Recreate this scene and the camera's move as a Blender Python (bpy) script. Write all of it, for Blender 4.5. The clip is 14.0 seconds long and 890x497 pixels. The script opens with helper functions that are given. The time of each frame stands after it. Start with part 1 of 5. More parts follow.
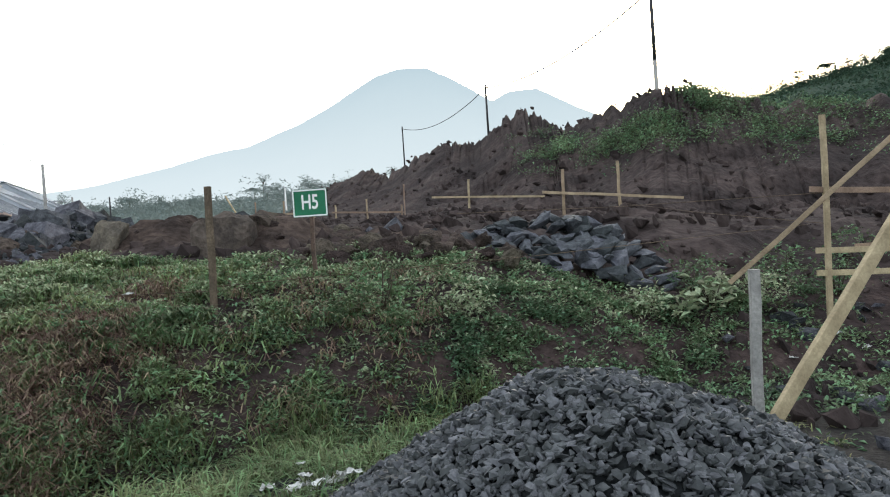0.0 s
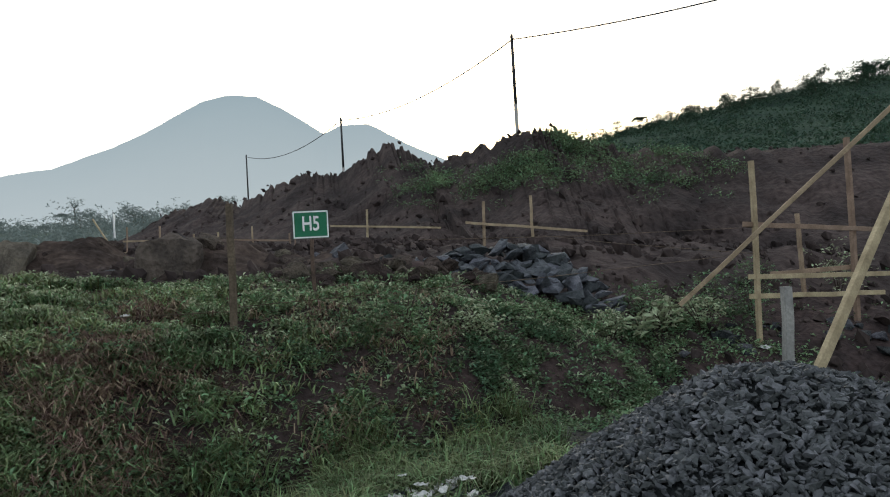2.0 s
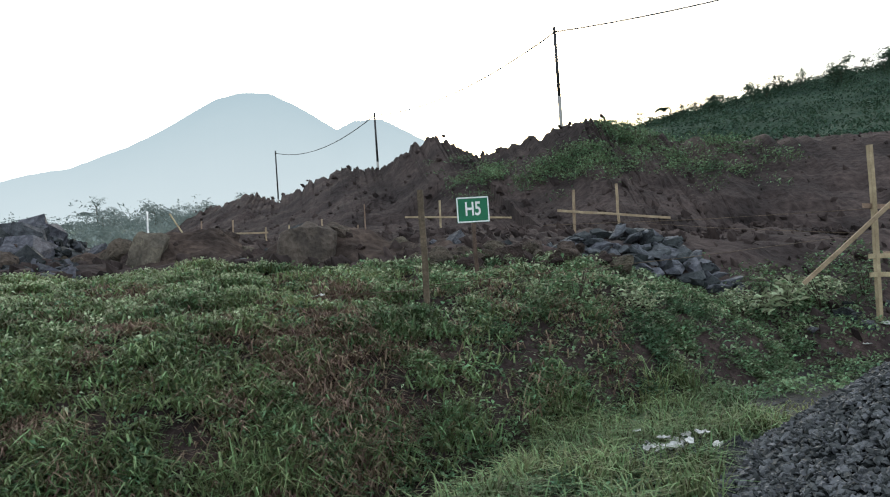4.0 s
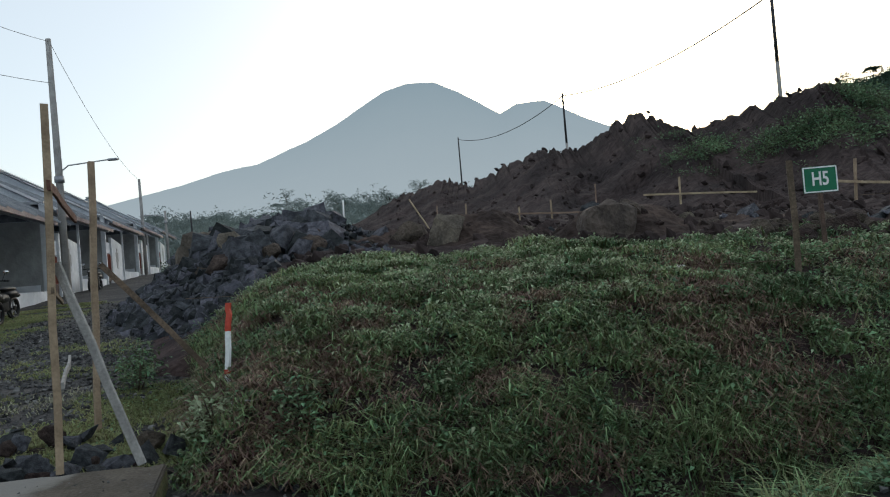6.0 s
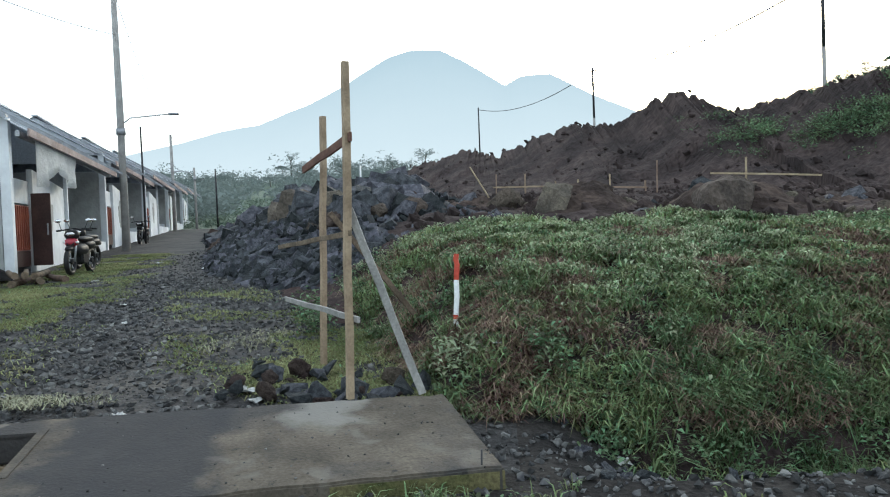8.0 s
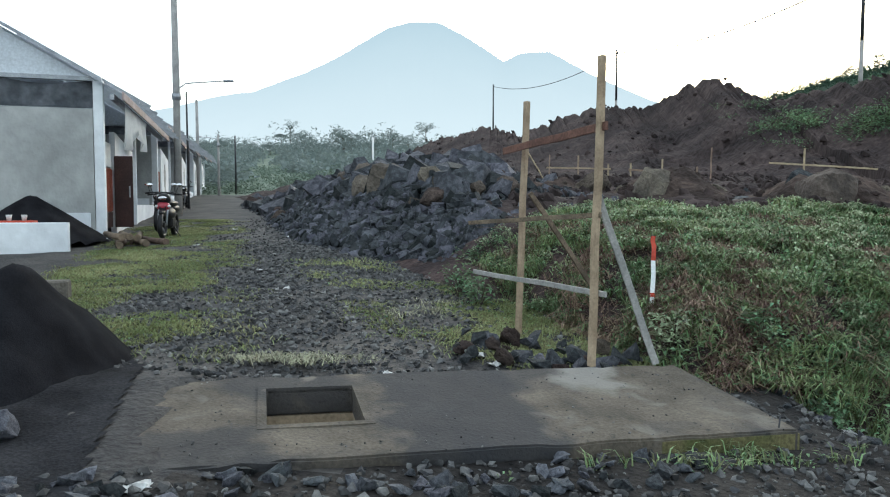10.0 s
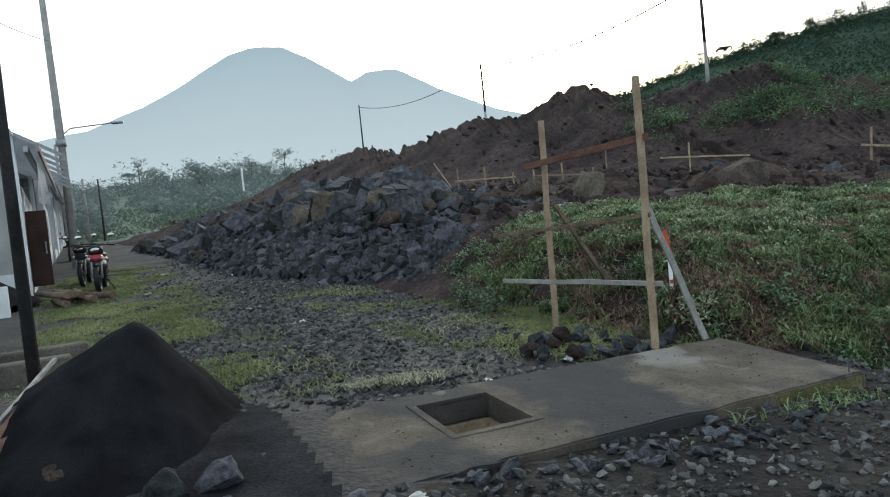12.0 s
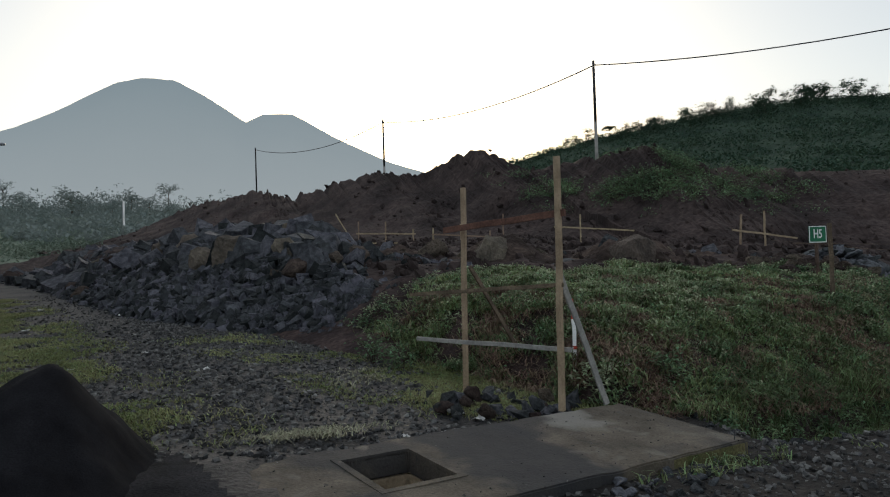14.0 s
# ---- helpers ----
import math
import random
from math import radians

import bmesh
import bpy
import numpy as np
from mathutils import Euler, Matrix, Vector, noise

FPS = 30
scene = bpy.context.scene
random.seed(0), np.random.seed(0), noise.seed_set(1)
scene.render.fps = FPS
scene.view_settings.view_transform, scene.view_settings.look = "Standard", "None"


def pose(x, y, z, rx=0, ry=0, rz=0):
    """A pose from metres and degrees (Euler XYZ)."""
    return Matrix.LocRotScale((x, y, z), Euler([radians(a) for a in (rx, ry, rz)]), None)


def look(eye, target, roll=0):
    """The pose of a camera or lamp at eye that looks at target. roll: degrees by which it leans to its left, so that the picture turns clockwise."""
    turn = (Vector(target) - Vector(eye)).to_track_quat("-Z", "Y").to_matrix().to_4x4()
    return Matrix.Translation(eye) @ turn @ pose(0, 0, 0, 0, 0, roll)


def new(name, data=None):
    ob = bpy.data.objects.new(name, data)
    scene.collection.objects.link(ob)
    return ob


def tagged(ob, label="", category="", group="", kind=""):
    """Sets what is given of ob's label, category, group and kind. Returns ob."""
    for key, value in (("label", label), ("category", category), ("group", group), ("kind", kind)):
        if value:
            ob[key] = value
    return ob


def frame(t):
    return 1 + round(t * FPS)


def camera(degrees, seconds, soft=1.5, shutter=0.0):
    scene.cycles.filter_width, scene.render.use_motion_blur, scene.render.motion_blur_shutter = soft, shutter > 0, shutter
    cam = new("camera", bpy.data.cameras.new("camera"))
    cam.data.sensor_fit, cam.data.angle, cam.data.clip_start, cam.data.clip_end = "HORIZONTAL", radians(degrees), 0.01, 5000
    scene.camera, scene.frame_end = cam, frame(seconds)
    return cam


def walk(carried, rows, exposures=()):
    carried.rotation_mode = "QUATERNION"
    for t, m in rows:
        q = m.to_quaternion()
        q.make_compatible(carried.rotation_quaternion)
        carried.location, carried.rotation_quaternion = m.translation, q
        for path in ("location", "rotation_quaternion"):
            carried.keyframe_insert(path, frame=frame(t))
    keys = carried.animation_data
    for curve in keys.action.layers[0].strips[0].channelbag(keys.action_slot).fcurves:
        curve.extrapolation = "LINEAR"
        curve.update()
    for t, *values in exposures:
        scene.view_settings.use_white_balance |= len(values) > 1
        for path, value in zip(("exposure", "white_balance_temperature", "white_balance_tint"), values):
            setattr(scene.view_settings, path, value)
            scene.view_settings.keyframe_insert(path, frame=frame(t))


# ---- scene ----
import itertools

cam = camera(64.1, 14.0, 1.1)
PATH = [
    (0, (2.107, 0.125, 1.264), (1.969, 2.121, 1.261), -3.8),
    (0.5, (1.629, -0.004, 1.27), (1.648, 1.996, 1.26), -2.8),
    (1, (1.084, -0.036, 1.243), (1.241, 1.957, 1.221), -1.4),
    (1.5, (0.616, -0.104, 1.236), (0.869, 1.88, 1.258), -3.6),
    (2, (0.129, -0.099, 1.262), (0.47, 1.871, 1.324), -3.3),
    (4.5, (-2.17, -0.456, 1.213), (-1.907, 1.527, 1.254), -4.6),
    (5, (-2.717, -0.583, 1.283), (-2.564, 1.411, 1.322), -5.4),
    (5.5, (-3.276, -0.691, 1.286), (-3.273, 1.308, 1.349), -5.6),
    (6, (-3.886, -0.738, 1.271), (-4.047, 1.256, 1.307), -4.8),
    (6.5, (-4.385, -0.918, 1.278), (-4.66, 1.063, 1.246), -5.3),
    (7, (-4.985, -1.025, 1.291), (-5.223, 0.96, 1.258), -4.1),
    (7.5, (-5.512, -1.23, 1.234), (-5.688, 0.762, 1.209), -3.4),
    (8, (-5.988, -1.424, 1.284), (-6.146, 0.569, 1.236), -2.2),
    (8.5, (-6.545, -1.577, 1.285), (-6.703, 0.415, 1.202), -1.3),
    (9, (-7.046, -1.712, 1.298), (-7.208, 0.278, 1.187), -0.0),
    (11.5, (-9.716, -2.532, 1.478), (-9.663, -0.536, 1.356), -4.3),
    (12, (-10.109, -2.566, 1.485), (-9.87, -0.582, 1.397), -5.9),
    (12.5, (-10.459, -2.64, 1.503), (-10.028, -0.688, 1.431), -4.2),
    (13, (-10.61, -2.689, 1.578), (-10.041, -0.773, 1.515), -2.9),
    (13.5, (-10.602, -2.774, 1.593), (-10.015, -0.862, 1.594), -1.3),
    (14, (-10.54, -2.743, 1.577), (-9.982, -0.823, 1.617), -1.9),
]
EXPOSURES = [(0.0, 0.45, 6450, 8), (1.6, 0.45, 6450, 8), (2.0, -0.25, 6400, 7), (4.3, 0.3, 6350, 6), (5.2, 0.25, 6300, 6), (6.0, -0.55, 6100, 6), (6.8, 0.3, 6050, 5), (7.5, 0.4, 6050, 4),
             (9.0, 0.5, 6050, 3), (11.5, 0.18, 6100, 3), (12.5, -0.10, 6150, 4), (13.0, 0.05, 6200, 5), (13.5, 0.04, 6300, 6), (14.0, -0.85, 6400, 8)]
walk(cam, [(t, look(eye, target, roll)) for t, eye, target, roll in PATH], EXPOSURES)

# ---- world and sun ----
world = bpy.data.worlds.new("world")
scene.world = world
world.use_nodes = True
wn, wl = world.node_tree.nodes, world.node_tree.links
sky = wn.new("ShaderNodeTexSky")
sky.sky_type, sky.sun_disc = "NISHITA", False
sky.sun_elevation, sky.sun_rotation = radians(13), radians(12)
sky.dust_density, sky.air_density, sky.ozone_density = 2.0, 1.0, 1.0
back = wn["Background"]
back.inputs["Strength"].default_value = 0.12
veil = wn.new("ShaderNodeBackground")          # even morning cloud and haze
veil.inputs["Color"].default_value = (0.97, 0.99, 1.0, 1)
veil.inputs["Strength"].default_value = 0.80
both = wn.new("ShaderNodeAddShader")
wl.new(sky.outputs[0], back.inputs["Color"])
wl.new(back.outputs[0], both.inputs[0])
wl.new(veil.outputs[0], both.inputs[1])
wl.new(both.outputs[0], wn["World Output"].inputs["Surface"])
sun = new("sun", bpy.data.lights.new("sun", "SUN"))
sun.data.energy, sun.data.angle, sun.data.color = 0.5, radians(14), (1.0, 0.93, 0.84)
sun.matrix_world = look((20, 94, 34), (0, 0, 0))


# ---- materials ----
def surf(name, c1, c2, scale=4.0, rough=0.9, bump=0.3, bscale=30.0, metal=0.0, rnd=0.0, isl=0.0, c3=None, spec=0.3, glow=0.0, stain=0.5, thin=0.0, stretch=1.0):
    m = bpy.data.materials.new(name)
    m.use_nodes = True
    n, l = m.node_tree.nodes, m.node_tree.links
    b = n["Principled BSDF"]
    co = n.new("ShaderNodeTexCoord")
    big, fine = n.new("ShaderNodeTexNoise"), n.new("ShaderNodeTexNoise")
    big.inputs["Scale"].default_value, big.inputs["Detail"].default_value = scale, 6
    fine.inputs["Scale"].default_value, fine.inputs["Detail"].default_value = bscale, 5
    grain = n.new("ShaderNodeMapping")
    grain.inputs["Scale"].default_value = (1, 1, stretch)
    l.new(co.outputs["Object"], grain.inputs["Vector"])
    l.new(co.outputs["Object"], big.inputs["Vector"])
    l.new(grain.outputs["Vector"], fine.inputs["Vector"])
    ramp = n.new("ShaderNodeValToRGB")
    ramp.color_ramp.elements[0].position, ramp.color_ramp.elements[1].position = 0.36, 0.64
    ramp.color_ramp.elements[0].color, ramp.color_ramp.elements[1].color = (*c1, 1), (*c2, 1)
    if c3:
        e = ramp.color_ramp.elements.new(0.8)
        e.color = (*c3, 1)
    l.new(big.outputs["Fac"], ramp.inputs["Fac"])
    hsv = n.new("ShaderNodeHueSaturation")
    l.new(ramp.outputs["Color"], hsv.inputs["Color"])
    val = n.new("ShaderNodeMath")
    val.operation = "MULTIPLY_ADD"
    l.new(fine.outputs["Fac"], val.inputs[0])
    val.inputs[1].default_value, val.inputs[2].default_value = 2.2 * stain, 1 - 1.1 * stain
    last = val
    for amount, kind, socket in ((rnd, "ShaderNodeObjectInfo", "Random"), (isl, "ShaderNodeNewGeometry", "Random Per Island")):
        if amount:
            src, f = n.new(kind), n.new("ShaderNodeMath")
            f.operation = "MULTIPLY_ADD"
            f.inputs[1].default_value, f.inputs[2].default_value = amount, 1 - amount / 2
            l.new(src.outputs[socket], f.inputs[0])
            mul = n.new("ShaderNodeMath")
            mul.operation = "MULTIPLY"
            l.new(last.outputs[0], mul.inputs[0])
            l.new(f.outputs[0], mul.inputs[1])
            last = mul
            hue = n.new("ShaderNodeMath")
            hue.operation = "MULTIPLY_ADD"
            hue.inputs[1].default_value, hue.inputs[2].default_value = 0.09 * amount, 0.5 - 0.045 * amount
            l.new(src.outputs[socket], hue.inputs[0])
            l.new(hue.outputs[0], hsv.inputs["Hue"])
    l.new(last.outputs[0], hsv.inputs["Value"])
    l.new(hsv.outputs["Color"], b.inputs["Base Color"])
    b.inputs["Roughness"].default_value, b.inputs["Metallic"].default_value = rough, metal
    b.inputs["Specular IOR Level"].default_value = spec
    if bump:
        bp = n.new("ShaderNodeBump")
        bp.inputs["Strength"].default_value, bp.inputs["Distance"].default_value = bump, 0.6 / bscale
        l.new(fine.outputs["Fac"], bp.inputs["Height"])
        l.new(bp.outputs["Normal"], b.inputs["Normal"])
    # glow that stands for haze over far foliage
    if glow:
        l.new(hsv.outputs["Color"], b.inputs["Emission Color"])
        b.inputs["Emission Strength"].default_value = glow
    if thin:                                   # light shining through leaves
        tr, mix = n.new("ShaderNodeBsdfTranslucent"), n.new("ShaderNodeMixShader")
        l.new(hsv.outputs["Color"], tr.inputs["Color"])
        mix.inputs[0].default_value = thin
        l.new(b.outputs[0], mix.inputs[1])
        l.new(tr.outputs[0], mix.inputs[2])
        l.new(mix.outputs[0], n["Material Output"].inputs["Surface"])
    return m


M_ROAD = surf("road_soil", (0.024, 0.023, 0.024), (0.062, 0.057, 0.053), 0.9, 0.8, 1.0, 20, c3=(0.105, 0.094, 0.080), stain=1.0, spec=0.3)
M_TURF = surf("turf_soil", (0.050, 0.052, 0.034), (0.092, 0.096, 0.058), 1.5, 0.95, 1.0, 30, stain=0.9, spec=0.15)
M_BANK = surf("bank_soil", (0.034, 0.026, 0.026), (0.070, 0.050, 0.047), 2.0, 0.95, 1.0, 12, stain=0.9, spec=0.08)
M_CUT = surf("cut_soil", (0.030, 0.0235, 0.0232), (0.070, 0.053, 0.050), 0.45, 0.95, 1.0, 5, stain=0.95, spec=0.1, stretch=0.35)
M_HILL = surf("hill_green", (0.020, 0.040, 0.028), (0.042, 0.068, 0.046), 0.12, 0.95, 0.8, 1.6, stain=0.9, spec=0.1)
# field green kept pale and greyish, with distant haze in its colour
M_FIELD = surf("hazed_field_green", (0.090, 0.126, 0.096), (0.140, 0.178, 0.132), 0.05, 0.95, 0.5, 0.9, stain=0.8)
M_ROCK = surf("basalt", (0.026, 0.029, 0.034), (0.076, 0.081, 0.090), 3.0, 0.8, 0.6, 18, rnd=1.3, stain=0.8, spec=0.2)
M_BLUE = surf("split_stone", (0.042, 0.047, 0.056), (0.100, 0.108, 0.122), 3.0, 0.75, 0.5, 16, rnd=0.9, stain=0.6)
M_BROWN = surf("earthy_boulder", (0.046, 0.037, 0.032), (0.100, 0.078, 0.066), 1.6, 0.92, 0.8, 9, rnd=0.9, stain=0.8, spec=0.1)
M_GREYBROWN = surf("weathered_boulder", (0.075, 0.064, 0.055), (0.150, 0.126, 0.103), 1.2, 0.92, 0.8, 9, rnd=0.4, stain=0.6, spec=0.15)
M_GRAVEL = surf("crushed_stone", (0.042, 0.046, 0.050), (0.104, 0.110, 0.117), 9.0, 0.7, 0.3, 60, isl=1.1, stain=0.5)
M_GRAVEL_ONE = surf("crushed_stone_piece", (0.042, 0.046, 0.050), (0.104, 0.110, 0.117), 9.0, 0.7, 0.3, 60, rnd=1.1, stain=0.5)
M_SAND = surf("black_sand", (0.0075, 0.0075, 0.009), (0.016, 0.016, 0.0185), 3.0, 0.95, 0.6, 90, stain=0.7, spec=0.04)
M_WOOD = surf("sawn_wood", (0.25, 0.185, 0.125), (0.38, 0.29, 0.20), 5.0, 0.8, 0.4, 45, rnd=0.5, stain=0.35)
M_WOOD_DARK = surf("weathered_wood", (0.085, 0.062, 0.046), (0.16, 0.115, 0.085), 5.0, 0.85, 0.5, 40, rnd=0.4, stain=0.7)
M_WOOD_RED = surf("reddish_wood", (0.115, 0.060, 0.044), (0.18, 0.098, 0.070), 5.0, 0.85, 0.4, 40, rnd=0.3, stain=0.6)
M_WOOD_GREY = surf("grey_wood", (0.25, 0.245, 0.235), (0.38, 0.37, 0.35), 5.0, 0.85, 0.5, 40, rnd=0.3, stain=0.35)
M_CONC = surf("concrete", (0.060, 0.055, 0.050), (0.120, 0.106, 0.090), 1.3, 0.9, 0.5, 35, c3=(0.15, 0.135, 0.115), stain=0.7)
M_SPILL = surf("spilt_sand", (0.013, 0.013, 0.015), (0.030, 0.030, 0.033), 2.2, 0.95, 0.9, 45, stain=0.8, spec=0.06)
M_MUD = surf("dark_mud", (0.016, 0.015, 0.015), (0.040, 0.036, 0.033), 1.4, 0.9, 1.0, 22, stain=0.95, spec=0.12)
M_PIT = surf("earthy_concrete", (0.24, 0.190, 0.130), (0.36, 0.290, 0.205), 4.0, 0.9, 0.5, 30, stain=0.5)
M_PEBBLE = surf("pebbles", (0.036, 0.037, 0.040), (0.120, 0.117, 0.113), 6.0, 0.85, 0.2, 60, isl=1.4, stain=0.5)


def slab_material():
    """Worn concrete with mud tracked over it, damp blotches and a paler mortar patch."""
    m = surf("worn_slab", (0.064, 0.054, 0.042), (0.128, 0.108, 0.084), 2.2, 0.9, 0.6, 42, stain=0.55)
    n, l = m.node_tree.nodes, m.node_tree.links
    b = n["Principled BSDF"]
    co = n.new("ShaderNodeTexCoord")
    old = b.inputs["Base Color"].links[0].from_socket
    for scale, lo, hi, col, rough in ((1.1, 0.50, 0.62, (0.034, 0.034, 0.037, 1), 3), (3.4, 0.60, 0.70, (0.150, 0.135, 0.115, 1), 6), (14.0, 0.64, 0.70, (0.028, 0.027, 0.027, 1), 2)):
        t, r, mix = n.new("ShaderNodeTexNoise"), n.new("ShaderNodeValToRGB"), n.new("ShaderNodeMix")
        t.inputs["Scale"].default_value, t.inputs["Detail"].default_value, t.inputs["Distortion"].default_value = scale, 8, 0.4
        r.color_ramp.elements[0].position, r.color_ramp.elements[1].position = lo, hi
        r.color_ramp.elements[1].color = (0.8, 0.8, 0.8, 1)
        mix.data_type = "RGBA"
        l.new(co.outputs["Object"], t.inputs["Vector"])
        l.new(t.outputs["Fac"], r.inputs[0])
        l.new(r.outputs[0], mix.inputs[0])
        l.new(old, mix.inputs[6])
        mix.inputs[7].default_value = col
        old = mix.outputs[2]
    # black sand tracked across the slab, and a trowelled patch of pale mortar by the post
    for e0, e1, f0, f1, col, amount in ((1.75, 2.80, -0.5, 1.9, (0.030, 0.031, 0.035, 1), 0.85), (0.72, 1.15, 0.95, 1.6, (0.235, 0.225, 0.205, 1), 0.8), (3.6, 4.6, -0.4, 0.5, (0.030, 0.031, 0.035, 1), 0.7)):
        warp, add = n.new("ShaderNodeTexNoise"), n.new("ShaderNodeVectorMath")
        warp.inputs["Scale"].default_value, warp.inputs["Detail"].default_value = 2.3, 7
        add.operation = "MULTIPLY_ADD"
        add.inputs[1].default_value = (0.9, 0.9, 0.0)
        l.new(co.outputs["Object"], warp.inputs["Vector"])
        l.new(warp.outputs["Color"], add.inputs[0])
        l.new(co.outputs["Object"], add.inputs[2])
        fac = None
        for axis, lo, hi in ((SLAB_E, e0, e1), (SLAB_F, f0, f1)):
            dot = n.new("ShaderNodeVectorMath")
            dot.operation = "DOT_PRODUCT"
            dot.inputs[1].default_value = axis
            l.new(add.outputs[0], dot.inputs[0])
            shift = SLAB_O.dot(axis) + 0.45 * (axis.x + axis.y)
            for edge, sign in ((lo + shift, 1), (hi + shift, -1)):
                win = n.new("ShaderNodeMapRange")
                win.interpolation_type = "SMOOTHSTEP"
                win.inputs["From Min"].default_value, win.inputs["From Max"].default_value = edge - 0.10 * sign, edge + 0.10 * sign
                l.new(dot.outputs["Value"], win.inputs["Value"])
                if fac is None:
                    fac = win.outputs[0]
                else:
                    mul = n.new("ShaderNodeMath")
                    mul.operation = "MULTIPLY"
                    l.new(fac, mul.inputs[0])
                    l.new(win.outputs[0], mul.inputs[1])
                    fac = mul.outputs[0]
        part_of, mix = n.new("ShaderNodeMath"), n.new("ShaderNodeMix")
        part_of.operation, part_of.inputs[1].default_value = "MULTIPLY", amount
        mix.data_type = "RGBA"
        l.new(fac, part_of.inputs[0])
        l.new(part_of.outputs[0], mix.inputs[0])
        l.new(old, mix.inputs[6])
        mix.inputs[7].default_value = col
        old = mix.outputs[2]
    l.new(old, b.inputs["Base Color"])
    return m


SLAB_O, SLAB_E, SLAB_F = Vector((-6.02, 2.91, 0)), Vector((-0.95, -0.313, 0)), Vector((-0.313, 0.95, 0))
M_SLAB = slab_material()
M_MOSS = surf("mossy_concrete", (0.060, 0.068, 0.022), (0.130, 0.115, 0.055), 4.0, 0.95, 0.7, 40, stain=0.8)
M_POLE = surf("pole_concrete", (0.26, 0.25, 0.24), (0.36, 0.35, 0.335), 3.0, 0.85, 0.2, 40, stain=0.4)
M_POLE_DARK = surf("dark_steel", (0.030, 0.030, 0.033), (0.060, 0.060, 0.065), 4.0, 0.6, 0.2, 40, metal=0.5)
M_GALV = surf("galvanised_steel", (0.25, 0.26, 0.28), (0.36, 0.37, 0.39), 4.0, 0.5, 0.1, 40, metal=0.6)
M_WALL_GREY = surf("grey_render", (0.28, 0.285, 0.28), (0.40, 0.405, 0.395), 0.7, 0.9, 0.3, 3.5, stain=0.22)
M_WALL_WHITE = surf("white_paint", (0.60, 0.62, 0.65), (0.76, 0.78, 0.80), 0.8, 0.8, 0.2, 4, stain=0.16)
M_ROOF = surf("metal_roof", (0.46, 0.49, 0.53), (0.60, 0.63, 0.67), 0.6, 0.5, 0.2, 20, stain=0.3)
M_TRIM = surf("roof_trim", (0.27, 0.21, 0.20), (0.37, 0.30, 0.29), 2.0, 0.7, 0.2, 30)
M_DOOR_RED = surf("red_brown_paint", (0.17, 0.045, 0.030), (0.26, 0.075, 0.045), 2.0, 0.6, 0.2, 30, stain=0.4)
M_DOOR_DARK = surf("dark_brown_paint", (0.035, 0.018, 0.016), (0.06, 0.03, 0.026), 2.0, 0.6, 0.2, 30)
M_TARP = surf("plastic_tarp", (0.78, 0.80, 0.82), (0.88, 0.90, 0.91), 2.0, 0.4, 0.5, 9, stain=0.08, thin=0.35)
M_TARP_DARK = surf("dark_net", (0.10, 0.11, 0.125), (0.19, 0.20, 0.22), 3.0, 0.7, 0.4, 9, stain=0.35)
M_SIGN = surf("sign_green", (0.010, 0.13, 0.065), (0.018, 0.17, 0.085), 3.0, 0.5, 0.0, 40, stain=0.2)
M_WHITE = surf("white_enamel", (0.74, 0.76, 0.76), (0.84, 0.86, 0.86), 3.0, 0.5, 0.0, 40, stain=0.2)
M_RED = surf("red_enamel", (0.40, 0.05, 0.03), (0.55, 0.09, 0.05), 8.0, 0.6, 0.1, 40, stain=0.4)
M_BIKE = surf("bike_red", (0.26, 0.015, 0.03), (0.34, 0.025, 0.045), 3.0, 0.3, 0.0, 40, spec=0.5)
M_BLACK = surf("black_plastic", (0.012, 0.012, 0.013), (0.022, 0.022, 0.024), 4.0, 0.45, 0.1, 40, spec=0.15)
M_CHROME = surf("chrome", (0.55, 0.55, 0.56), (0.65, 0.65, 0.66), 4.0, 0.15, 0.0, 40, metal=1.0)
M_LEAF = surf("weed_leaves", (0.080, 0.132, 0.070), (0.205, 0.280, 0.150), 1.1, 0.65, 0.0, 30, isl=1.3, stain=0.5, thin=0.2)
M_LEAF_PALE = surf("pale_leaves", (0.245, 0.295, 0.185), (0.420, 0.455, 0.300), 1.1, 0.65, 0.0, 30, isl=0.9, stain=0.5, thin=0.2)
M_GRASS = surf("grass_blades", (0.090, 0.132, 0.058), (0.235, 0.280, 0.130), 0.8, 0.7, 0.0, 30, isl=1.3, stain=0.5, thin=0.2)
M_DRY = surf("dry_stalks", (0.150, 0.098, 0.074), (0.290, 0.205, 0.155), 1.2, 0.85, 0.0, 30, isl=0.9, stain=0.5, thin=0.2)
# far foliage: paled, greyed and faintly glowing to stand for haze
M_TREE = surf("hazed_foliage", (0.120, 0.152, 0.148), (0.160, 0.192, 0.186), 0.2, 0.95, 0.0, 3, isl=0.25, stain=0.2, glow=0.3, thin=0.2)
M_BUSH = surf("hill_foliage", (0.030, 0.062, 0.042), (0.066, 0.110, 0.070), 0.3, 0.9, 0.0, 3, isl=0.8, stain=0.6, thin=0.2)
# scrub green lightened in its base colour to stand for haze
M_SCRUB = surf("hazed_scrub", (0.120, 0.160, 0.125), (0.165, 0.208, 0.162), 0.1, 0.9, 0.0, 3, isl=0.25, stain=0.3, thin=0.2)
M_TRUNK = surf("bark", (0.05, 0.04, 0.03), (0.09, 0.07, 0.055), 2.0, 0.9, 0.4, 10)
M_LITTER = surf("white_litter", (0.42, 0.42, 0.41), (0.60, 0.60, 0.59), 6.0, 0.7, 0.2, 40, rnd=0.3)


